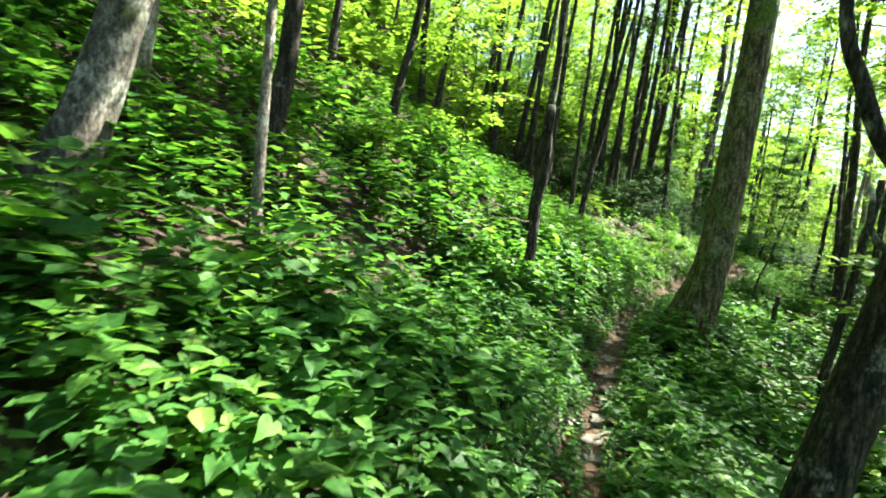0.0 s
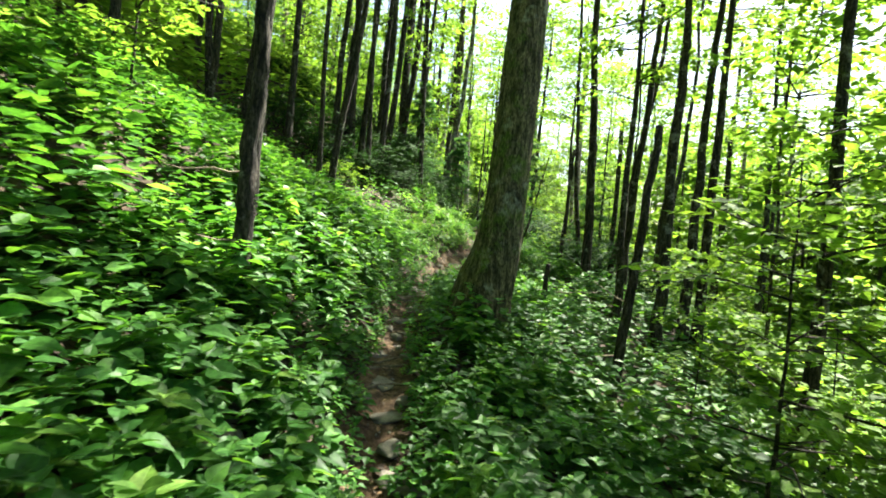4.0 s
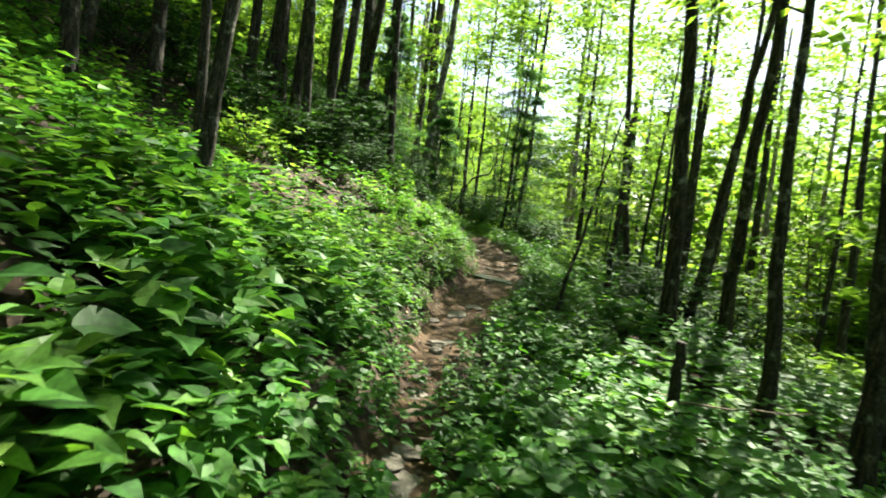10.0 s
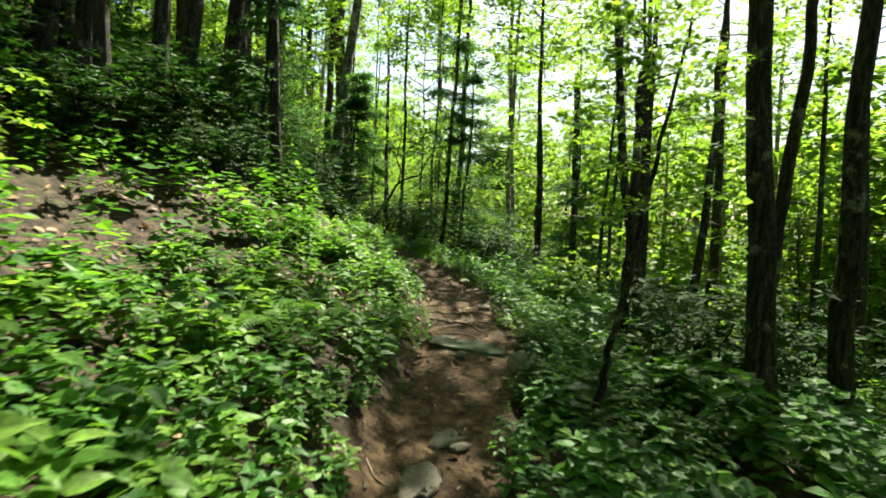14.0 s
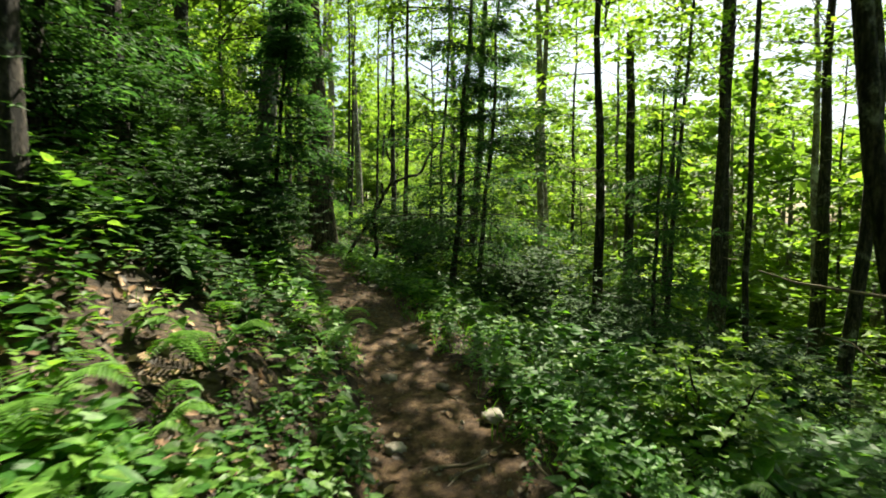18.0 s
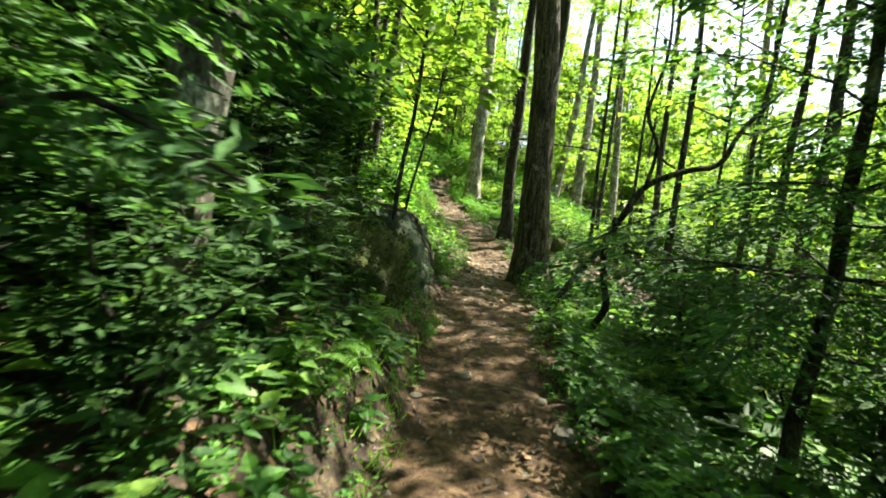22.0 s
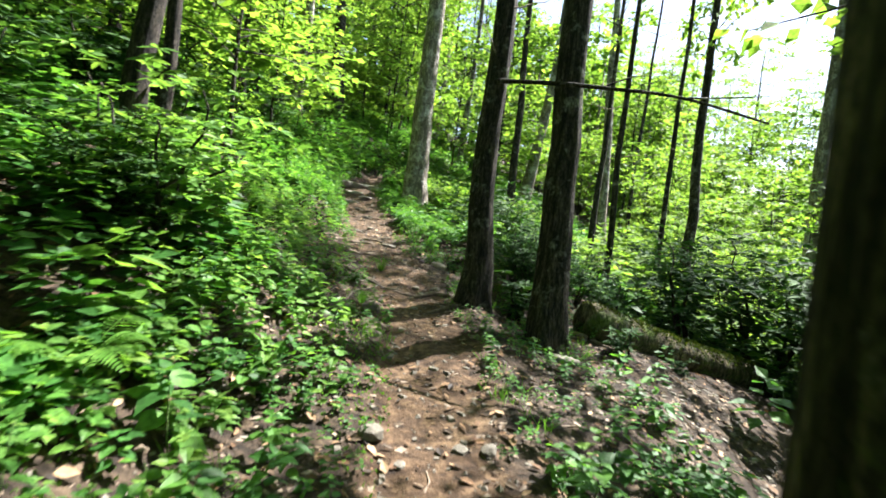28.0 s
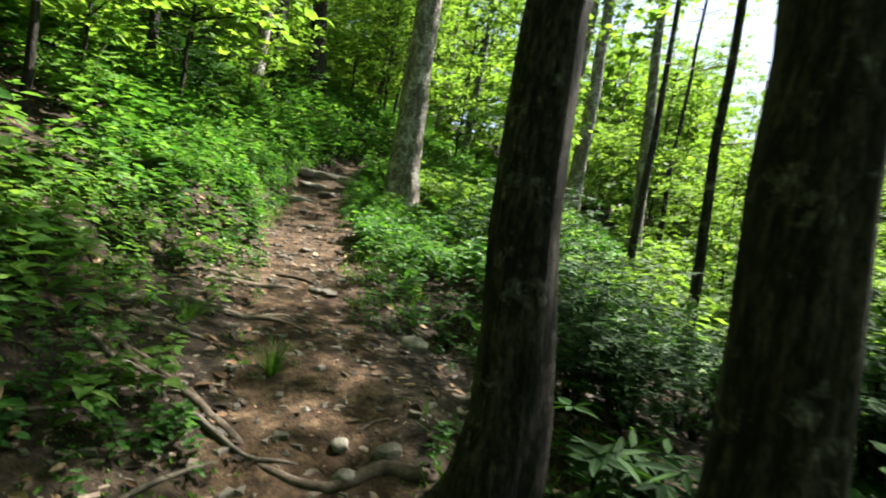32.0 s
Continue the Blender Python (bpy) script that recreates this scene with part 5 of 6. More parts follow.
for k, (x, y, a, b, c, turn) in enumerate(((3.54, 10.04, 0.3, 0.2, 0.09, 20), (3.41, 9.64, 0.36, 0.24, 0.1, -30), (3.13, 9.19, 0.3, 0.22, 0.09, 60), (2.98, 8.79, 0.4, 0.26, 0.1, 10),
                                           (4.49, 12.03, 0.26, 0.2, 0.1, 30), (4.01, 11.54, 0.34, 0.16, 0.09, -20), (3.85, 11.04, 0.4, 0.2, 0.1, 50), (3.66, 10.54, 0.36, 0.3, 0.09, 0),
                                           (5.36, 13.53, 0.34, 0.26, 0.09, 40))):
    rock("trail_stone", x, y, (a, b, c), 20 + k, STONE, SLAB, turn, (6 - 3 * (k % 5), 4 - 3 * (k % 4)), 0.68, 0.45, 3, "stones of the trail", flat_top=0.45)
for k, (x, y, a, b, c, turn) in enumerate(((6.34, 15.32, 0.22, 0.18, 0.12, 10), (5.74, 14.52, 0.3, 0.12, 0.07, 70), (5.61, 14.22, 0.34, 0.16, 0.08, 30), (5.53, 13.73, 0.5, 0.28, 0.09, 15), (5.18, 13.48, 0.3, 0.24, 0.08, 80),
                                           (6.55, 15.61, 0.26, 0.16, 0.1, 50), (8.07, 17.3, 0.4, 0.22, 0.08, 40), (8.47, 17.6, 0.3, 0.2, 0.08, 0), (7.26, 16.4, 0.28, 0.22, 0.08, 25))):
    rock("trail_stone", x, y, (a, b, c), 40 + k, STONE, SLAB, turn, (6 - 3 * (k % 5), 4 - 3 * (k % 4)), 0.68, 0.45, 3, "stones of the trail", flat_top=0.55)
for k in range(70):
    rr = random.Random(900 + k)
    i = int(np.searchsorted(LINE[:, 1], rr.uniform(3, 46)))
    d = rr.uniform(-1.1, 1.1) * float(half_width(LINE[i, 1]))
    a = rr.uniform(0.05, 0.16)
    rock("loose_stone", LINE[i, 0] - WAY[i, 1] * d, LINE[i, 1] + WAY[i, 0] * d, (a, a * rr.uniform(0.6, 0.9), a * rr.uniform(0.35, 0.6)), 60 + k, STONE,
         "small loose stone on the dirt trail", rr.random() * 360, (rr.uniform(-12, 12), 0), 0.3, 0.25, 2, "loose stones of the trail")
for k, (x, y, a, b, c, turn) in enumerate(((16.3, 44.6, 0.75, 0.5, 0.26, 20), (15.75, 44.1, 0.6, 0.4, 0.2, 70), (16.7, 44.2, 0.5, 0.4, 0.22, -30), (15.95, 43.3, 0.55, 0.35, 0.14, 10), (16.2, 42.5, 0.5, 0.3, 0.12, 60), (15.7, 41.7, 0.4, 0.3, 0.1, 0))):
    rock("bend_rock", x, y, (a, b, c), 70 + k, STONE_PALE, "pale flat sunlit rock where the trail bends", turn, (4 - 3 * k % 7, 3), 0.45, 0.3, 3, "rocks of the bend", flat_top=0.7)
for x, y, a, turn in ((2.05, 9.3, 0.34, 20), (2.3, 9.45, 0.26, 70), (1.85, 9.55, 0.3, 120), (2.45, 9.75, 0.24, 10)):
    rock("bank_stone", x, y, (a, a * 0.7, a * 0.55), int(100 * x), STONE, "grey stone among the herbs of the bank", turn, (8, 5), 0.3, 0.35, 3, "stones of the bank")
rock("trail_stone", 2.72, 8.95, (0.3, 0.22, 0.09), 210, STONE_PALE, "pale flat stone in the narrow trail", 30, (3, 3), 0.4, 0.35, 3, "stones of the trail", flat_top=0.5)
rock("bank_stone", 14.77, 34.76, (0.36, 0.26, 0.2), 9, STONE, "grey stone half sunk in mossy earth", 30, (10, 0), 0.35, 0.25, 3)
rock("bank_stone", 15.17, 34.93, (0.22, 0.17, 0.12), 10, STONE, "grey stone half sunk in mossy earth", 80, (0, 10), 0.35, 0.25, 3)
rock("bank_stone", 14.66, 34.45, (0.26, 0.15, 0.12), 12, STONE, "grey stone half sunk in mossy earth", 10, (0, 10), 0.35, 0.25, 3)
rock("trail_stone", 16.98, 34.11, (0.36, 0.16, 0.08), 13, STONE_PALE, "pale flat stone at the foot of the big trunk", -50, (0, 0), 0.3, 0.2, 3)


def root(points, r0, r1, label="bare brown tree root crossing the trail", mat=ROOT, name="root", seed=0, group="roots of the trail", category="root", lift=0.35):
    """A root or stick that lies on the ground through the given places."""
    line = smooth_line(np.array([(x, y, 0) for x, y in points], float), 0.05)
    line = np.concatenate([line, [[points[-1][0], points[-1][1], 0]]])
    rnd = np.random.RandomState(seed)
    line[:, :2] += np.cumsum(rnd.normal(0, 0.004, (len(line), 2)), axis=0)
    r = np.linspace(r0, r1, len(line))
    u = np.linspace(0, 1, len(line))
    line[:, 2] = ground(line[:, 0], line[:, 1]) + r * lift - 0.03 * (2 * u - 1) ** 4
    x, y = points[0]
    ob = new(name, tri_mesh(name, *tube(line - np.array([x, y, line[0, 2]]), r, 7, 0.12, seed), mat))
    ob.matrix_world = pose(x, y, line[0, 2])
    return tagged(ob, label, category, group)


root([(9.9, 19.35), (10.12, 19.22), (10.3, 19.28), (10.5, 19.5), (10.62, 19.85)], 0.02, 0.009, seed=1)
root([(10.0, 19.62), (10.17, 19.42), (10.26, 19.18), (10.2, 18.98), (10.24, 18.72)], 0.02, 0.008, seed=2)
root([(10.22, 19.3), (10.4, 19.2), (10.52, 19.05), (10.72, 19.0)], 0.014, 0.006, seed=3)
root([(9.7, 19.22), (9.88, 19.1), (10.0, 18.9), (10.12, 18.72)], 0.013, 0.006, seed=4)
root([(10.1, 19.85), (10.35, 19.66), (10.5, 19.62), (10.78, 19.38)], 0.014, 0.007, seed=5)
root([(10.3, 18.95), (10.5, 18.78), (10.55, 18.5)], 0.016, 0.007, seed=35)
root([(9.55, 18.6), (9.72, 18.82), (9.98, 18.98)], 0.014, 0.006, seed=36)
root([(10.8, 20.1), (11.0, 19.95), (11.3, 20.0)], 0.016, 0.007, seed=37)
root([(11.0, 20.7), (11.3, 20.55), (11.6, 20.62)], 0.014, 0.006, seed=38)
root([(5.42, 11.86), (5.2, 11.86), (4.98, 11.98), (4.8, 11.98)], 0.1, 0.03, "mossy root toe of the big tree", BARK_MOSS, seed=61, lift=0.2)
root([(5.45, 12.1), (5.3, 12.35), (5.12, 12.5), (4.98, 12.72)], 0.085, 0.03, "mossy root toe of the big tree", BARK_MOSS, seed=62, lift=0.2)
root([(5.75, 11.8), (5.95, 11.6), (6.2, 11.55)], 0.08, 0.03, "mossy root toe of the big tree", BARK_MOSS, seed=63, lift=0.2)
root([(5.94, 14.92), (6.24, 15.02), (6.49, 14.87)], 0.03, 0.015, seed=6)
root([(5.64, 14.82), (5.94, 14.67), (6.19, 14.42)], 0.025, 0.014, seed=7)
root([(4.77, 13.33), (5.23, 13.38), (5.63, 13.23), (5.77, 12.93)], 0.045, 0.025, seed=8)
root([(3.6, 11.24), (3.85, 11.29), (4.15, 11.19)], 0.02, 0.012, seed=9)
root([(3.55, 10.89), (3.8, 10.94), (4.05, 10.79)], 0.022, 0.012, seed=10)
root([(3.66, 11.49), (3.91, 11.39), (4.21, 11.44)], 0.02, 0.01, seed=11)
root([(16.26, 35.5), (16.02, 35.57), (15.72, 35.47), (15.45, 35.65)], 0.045, 0.015, "thick bare root from the hemlock across the trail", seed=12, lift=0.05)
root([(16.17, 35.09), (15.82, 34.99), (15.71, 34.93)], 0.035, 0.015, seed=13)
root([(15.4, 35.71), (15.14, 35.99), (14.89, 36.22), (14.64, 36.33)], 0.026, 0.014, seed=14)
root([(14.71, 36.41), (14.94, 36.11), (15.14, 36.05), (15.36, 35.68)], 0.022, 0.012, seed=15)
root([(14.88, 37.12), (15.25, 37.03), (15.65, 37.11)], 0.025, 0.014, "dead branch lying beside the trail", WOOD_DEAD, "fallen_branch", 16, "fallen branches", "branch")
root([(14.98, 37.47), (15.34, 37.6), (15.64, 37.67)], 0.03, 0.018, "dead branch lying beside the trail", WOOD_DEAD, "fallen_branch", 17, "fallen branches", "branch")
root([(14.1, 29.01), (14.12, 29.1), (14.09, 29.17)], 0.02, 0.016, "short pale broken stick on the trail", WOOD_DEAD, "fallen_branch", 18, "fallen branches", "branch")
root([(13.77, 29.06), (13.93, 28.9), (14.13, 28.76)], 0.02, 0.012, "short dark stick on the trail", WOOD_DEAD, "fallen_branch", 19, "fallen branches", "branch")
root([(16.46, 34.53), (16.63, 34.25), (16.87, 33.99)], 0.015, 0.008, "dead branch lying beside the trail", WOOD_DEAD, "fallen_branch", 20, "fallen branches", "branch")
root([(17.27, 34.94), (17.64, 34.6), (17.85, 34.25)], 0.03, 0.015, "dead branch lying beside the trail", WOOD_DEAD, "fallen_branch", 21, "fallen branches", "branch")
root([(9.1, 20.48), (9.6, 20.63), (10.01, 20.78)], 0.015, 0.008, "dead branch lying beside the trail", WOOD_DEAD, "fallen_branch", 22, "fallen branches", "branch")
for k in range(90):
    rr = random.Random(1200 + k)
    i = int(np.searchsorted(LINE[:, 1], rr.uniform(17, 46)))
    d = rr.uniform(-1.6, 1.8)
    x, y, a, s = LINE[i, 0] - WAY[i, 1] * d, LINE[i, 1] + WAY[i, 0] * d, rr.random() * 6.28, rr.uniform(0.08, 0.4)
    root([(x, y), (x + s * 0.5 * math.cos(a), y + s * 0.5 * math.sin(a)), (x + s * math.cos(a + 0.3), y + s * math.sin(a + 0.3))], 0.009, 0.004, "thin dead twig on the forest floor", WOOD_DEAD, "twig", 40 + k, "twigs", "twig", 0.8)


GREY_ROOT = "weathered grey root winding over the mossy shoulder"
root([(14.5, 36.4), (14.62, 36.32), (14.81, 36.15), (14.99, 36.07), (15.1, 35.9)], 0.018, 0.011, GREY_ROOT, OLD_ROOT, seed=70, lift=0.6)
root([(15.08, 35.9), (15.22, 35.81), (15.35, 35.69), (15.49, 35.61), (15.7, 35.6)], 0.02, 0.01, GREY_ROOT, OLD_ROOT, seed=71, lift=0.6)
root([(14.45, 35.55), (14.56, 35.62), (14.69, 35.73), (14.84, 35.96), (15.02, 36.02)], 0.014, 0.008, GREY_ROOT, OLD_ROOT, seed=72, lift=0.6)
root([(14.95, 35.55), (15.1, 35.62), (15.22, 35.8)], 0.016, 0.008, GREY_ROOT, OLD_ROOT, seed=73, lift=0.6)
root([(14.3, 34.67), (14.48, 34.5), (14.6, 34.25), (14.85, 34.1)], 0.016, 0.008, GREY_ROOT, OLD_ROOT, seed=74, lift=0.6)
root([(15.0, 34.2), (15.08, 34.02), (15.12, 33.8)], 0.02, 0.014, GREY_ROOT, OLD_ROOT, seed=75, lift=0.6)
root([(14.91, 35.14), (15.1, 35.4), (15.37, 35.59)], 0.014, 0.008, GREY_ROOT, OLD_ROOT, seed=76, lift=0.6)
root([(14.99, 36.97), (15.37, 37.05), (15.78, 36.87)], 0.018, 0.009, "dead branch lying beside the trail", WOOD_DEAD, "fallen_branch", 77, "fallen branches", "branch", 0.8)
root([(14.86, 36.6), (15.02, 36.56), (15.17, 36.59)], 0.016, 0.01, "dead branch lying beside the trail", WOOD_DEAD, "fallen_branch", 78, "fallen branches", "branch", 0.8)
root([(15.0, 37.65), (15.12, 37.66), (15.24, 37.72)], 0.024, 0.018, "pale broken stick beside the trail", WOOD_DEAD, "fallen_branch", 79, "fallen branches", "branch", 0.8)
root([(15.47, 38.0), (15.65, 37.94), (15.81, 37.83)], 0.02, 0.012, "dark stick lying on the trail", ROOT, "fallen_branch", 80, "fallen branches", "branch", 0.8)
root([(14.09, 29.04), (14.17, 29.3), (14.26, 29.57)], 0.02, 0.012, "pale bare stick lying along the trail", WOOD_DEAD, "fallen_branch", 81, "fallen branches", "branch", 0.9)
root([(15.75, 29.4), (15.85, 29.7), (16.05, 29.85), (16.3, 30.3)], 0.022, 0.01, "pale bare branch among the herbs", WOOD_DEAD, "fallen_branch", 82, "fallen branches", "branch", 4.0)
for k, (x, y, a, b, c, turn) in enumerate(((16.45, 36.89, 0.2, 0.15, 0.12, 20), (15.85, 35.52, 0.1, 0.08, 0.05, 40), (15.84, 35.72, 0.11, 0.08, 0.05, 80), (16.3, 34.5, 0.16, 0.09, 0.06, 10), (11.79, 20.89, 0.2, 0.13, 0.07, 35), (11.04, 20.94, 0.12, 0.1, 0.06, 0))):
    rock("loose_stone", x, y, (a, b, c), 160 + k, STONE_PALE, "small pale stone on the dirt trail", turn, (5, 0), 0.3, 0.3, 3, "loose stones of the trail")
for k, (x, y, a, b, c, turn) in enumerate(((5.62, 14.24, 0.3, 0.14, 0.07, 10), (5.88, 14.57, 0.22, 0.15, 0.07, 60), (5.43, 13.54, 0.62, 0.3, 0.1, 15), (5.16, 13.5, 0.26, 0.2, 0.09, 75), (4.6, 12.5, 0.3, 0.2, 0.08, 30), (2.75, 8.3, 0.3, 0.22, 0.08, 15), (1.9, 6.4, 0.34, 0.26, 0.08, 40), (2.1, 6.85, 0.3, 0.24, 0.08, 80), (2.3, 7.3, 0.32, 0.22, 0.08, 20))):
    rock("trail_stone", x, y, (a, b, c), 180 + k, STONE, SLAB, turn, (5 - 3 * (k % 4), 3 - 2 * (k % 3)), 0.6, 0.4, 3, "stones of the trail", flat_top=0.5)


def grass_tuft(x, y, seed):
    """A drooping tuft of long thin grass blades."""
    rnd = np.random.RandomState(seed)
    thing = empty("grass_tuft", x, y, float(ground(x, y)), "tuft of long thin drooping green grass", "grass", "grass tufts")
    for k in range(70):
        a, reach, top = rnd.rand() * 6.28, rnd.uniform(0.08, 0.24), rnd.uniform(0.1, 0.2)
        u = np.linspace(0, 1, 5)[:, None]
        line = np.array([math.cos(a), math.sin(a), 0]) * (0.02 + reach * u) + np.array([0, 0, 1.0]) * (top * np.sin(2.5 * u))
        side = np.array([-math.sin(a), math.cos(a), 0]) * 0.003
        edge = np.concatenate([line - side * (1 - u), line + side * (1 - u) + np.array([0, 0, 0.0006])])
        tris = [t for i in range(4) for t in ((i, i + 1, i + 6), (i, i + 6, i + 5))]
        part("blade", tri_mesh("blade", edge, tris, FERN, False), thing)
    return thing


tuft = grass_tuft(15.51, 36.32, 1)
for x, y, grow, turn in ((15.1, 35.1, 0.8, 1.0), (15.0, 36.75, 0.8, 2.0), (14.9, 34.6, 0.7, 3.0)):
    copy_thing(tuft, Matrix.LocRotScale(Vector((x, y, float(ground(x, y)))), Euler((0, 0, turn)), Vector((grow, grow, grow))))


def fallen_log(a, b, r, seed):
    z0, z1 = float(ground(*a)) + r * 0.7, float(ground(*b)) + r * 0.7
    line = bend((0, 0, 0), (b[0] - a[0], b[1] - a[1], z1 - z0), 0.0, 22, seed, 0.02)
    thing = empty("fallen_log", a[0], a[1], z0, "long fallen log covered with green moss", "log")
    part("log", tri_mesh("log", *tube(line, np.linspace(r, r * 0.75, 22), 16, 0.07, seed), BARK_MOSS), thing)
    rnd = np.random.RandomState(seed)
    n = 2600
    u = rnd.rand(n) * 20.9
    i = u.astype(int)
    turn = rnd.normal(0.15, 0.5, n)
    axis = unit(line[-1] - line[0])
    side = unit(np.cross(axis, [0, 0, 1.0]))
    out = side * np.sin(turn)[:, None] + np.array([0, 0, 1.0]) * np.cos(turn)[:, None]
    spot = line[i] + (line[i + 1] - line[i]) * (u - i)[:, None] + out * r * 0.93
    size = 0.02 + 0.03 * rnd.rand(n)
    tagged(part("moss", tri_mesh("moss", *leaves(spot, out + rnd.normal(0, 0.7, (n, 3)), rnd.normal(0, 1, (n, 3)), size, size * 0.7, "far"), LOGMOSS, False), thing), kind="stuff")


LOGMOSS = leaf_material("log_moss", (0.018, 0.03, 0.006), (0.045, 0.07, 0.012), (0.1, 0.12, 0.02), (1.4, 1.5, 0.7), 0.2, 0.7)
fallen_log((17.6, 34.72), (21.1, 35.2), 0.22, 5)

# the twisted rhododendron stem that leans over the trail's edge
twist = empty("twisted_tree", 14.94, 27.75, 2.7, "dark twisted leafless rhododendron trunk with crooked branches", "tree")
limb(twist, [(0.02, 0.05, -0.1), (0.0, 0, 0.05), (0.06, -0.25, 0.42), (-0.14, -0.5, 0.75), (-0.32, -0.76, 1.12), (-0.27, -0.93, 1.42), (-0.15, -1.06, 1.7), (0.15, -1.18, 1.86), (0.42, -1.22, 1.95), (0.62, -1.2, 2.28), (1.0, -1.2, 2.7)], 0.043, 0.019, BARK_DARK, "trunk", 12, 1)
limb(twist, [(-0.16, -1.05, 1.7), (-0.1, -1.05, 2.05), (-0.2, -1.0, 2.35), (-0.08, -1.0, 2.9), (-0.05, -0.9, 3.5)], 0.020, 0.009, BARK_DARK, "branch", 9, 3)
limb(twist, [(-0.12, -1.04, 2.0), (0.0, -1.1, 1.9), (0.1, -1.16, 1.85)], 0.011, 0.011, BARK_DARK, "branch", 8, 4)
limb(twist, [(-0.5, 0.12, -0.1), (-0.48, 0.1, 0.15), (-0.25, 0.08, 0.58), (0.0, 0.03, 0.95), (0.15, 0.0, 1.2), (0.2, 0.0, 1.48)], 0.039, 0.027, BARK_DARK, "second_stem", 10, 5, "broken-off second stem")
limb(twist, [(0.6, -1.2, 2.25), (0.9, -1.05, 2.3), (1.4, -1.0, 2.5), (1.9, -1.0, 2.6)], 0.014, 0.005, BARK_DARK, "branch", 8, 6)

# the long dead branch that reaches out from the hemlock
dead = empty("dead_limb", 16.5, 35.3, 5.95, "long thin dead branch reaching out from the hemlock trunk", "branch")
limb(dead, [(-0.1, 0, 0), (0.27, -0.6, -0.08), (0.58, -1.14, -0.18), (1.2, -1.55, -0.25), (1.9, -1.95, -0.45)], 0.03, 0.01, BARK_DARK, "branch", 7, 8)
limb(dead, [(1.2, -1.55, -0.25), (1.6, -1.65, -0.2), (2.1, -1.75, -0.12)], 0.012, 0.004, BARK_DARK, "twig", 5, 9)
limb(dead, [(0.58, -1.14, -0.18), (0.85, -1.25, -0.05), (1.1, -1.25, 0.0)], 0.012, 0.004, BARK_DARK, "twig", 5, 10)


# roots that hang over the rock face in the bank
FACE_OUT, FACE_ALONG = np.array((0.89, -0.454, 0.0)), np.array((0.454, 0.89, 0.0))
face_skin = np.array([face_rock.matrix_world @ v.co for v in face_rock.data.vertices])


def on_face(along, z):
    """The place on the rock's outer side at this run along it and height."""
    run = face_skin @ FACE_ALONG - np.array((12.8, 28.4, 0)) @ FACE_ALONG
    near = np.abs(run - along) + np.abs(face_skin[:, 2] - z)
    spots = face_skin[near < max(0.12, near.min() + 0.04)]
    out = (spots @ FACE_OUT).max() + 0.006
    middle = np.array((12.8, 28.4, 0)) @ FACE_OUT
    return np.array((12.8, 28.4, 0)) + FACE_ALONG * along + FACE_OUT * (out - middle) + np.array((0, 0, z))


hang = empty("bank_root", 12.83, 28.3, 3.86, "grey root running down over the bank rock", "root")
hang_at = np.array((12.83, 28.3, 3.86))
for k, (line, r0, r1) in enumerate((([(-0.3, 4.0), (-0.15, 3.9), (-0.02, 3.82), (0.1, 3.7), (0.22, 3.58), (0.34, 3.46), (0.46, 3.36), (0.56, 3.26)], 0.022, 0.014),
                                    ([(-0.02, 3.8), (0.08, 3.62), (0.18, 3.48), (0.32, 3.36), (0.42, 3.26)], 0.014, 0.008),
                                    ([(-0.15, 3.88), (-0.18, 3.7), (-0.12, 3.52)], 0.01, 0.005))):
    limb(hang, [on_face(a, z) - hang_at for a, z in line], r0, r1, OLD_ROOT, "root_arm", 8, 11 + k)


# ---- litter ----
def slope_up(x, y):
    """The direction that stands upright on the ground."""
    e = 0.06
    return unit(np.stack([ground(x - e, y) - ground(x + e, y), ground(x, y - e) - ground(x, y + e), np.full(len(x), 2 * e)], 1))


def litter():
    p, rnd = scatter(140000, (-2, 24), (0, 50), 31)
    d = off_trail(p[:, 0], p[:, 1])
    w = half_width(p[:, 1])
    late = ramp(p[:, 1], 16, 20)
    keep = (d > -4.5) & (d < 4.5 + 5 * late) & (rnd.rand(len(p)) < np.where(np.abs(d) < w * 0.8, 0.08 + (0.3 + 0.4 * ramp(p[:, 1], 26, 29)) * bumps(p[:, 0], p[:, 1], 0.5, 1), 0.1 + 0.9 * late))
    # a drift of dry leaves on the sunny shoulder below the bank
    drift = scatter(1900, (8.4, 11.2), (19.4, 22.4), 37)[0]
    side = off_trail(drift[:, 0], drift[:, 1])
    q = np.concatenate([p[keep], drift[(side > 0.5) & (side < 2.3)]])
    for name, mat, mine, lift, label in (("leaf_litter", DEADLEAF, rnd.rand(len(q)) < 0.45, 0.012, "scattered brown dead leaves on the forest floor"),
                                         ("rotting_litter", ROTTED, None, 0.006, "dark rotting leaves and scraps on the forest floor")):
        r = q[mine] if mine is not None else q[np.random.RandomState(5).rand(len(q)) < 0.75]
        n = len(r)
        at = np.stack([r[:, 0], r[:, 1], ground(r[:, 0], r[:, 1]) + lift], 1)
        a = rnd.rand(n) * 6.28
        up = slope_up(r[:, 0], r[:, 1])
        at = at + up * 0.006
        way = np.stack([np.cos(a), np.sin(a), np.zeros(n)], 1)
        way = way - up * (way * up).sum(1)[:, None] + rnd.normal(0, 0.12, (n, 3))
        size = 0.025 + 0.075 * rnd.rand(n) ** 1.5
        tagged(new(name, tri_mesh(name, *leaves(at, way, up + rnd.normal(0, 0.3, (n, 3)), size, size * (0.3 + 0.4 * rnd.rand(n)), "plain"), mat, False)), label, "leaf litter", kind="stuff")


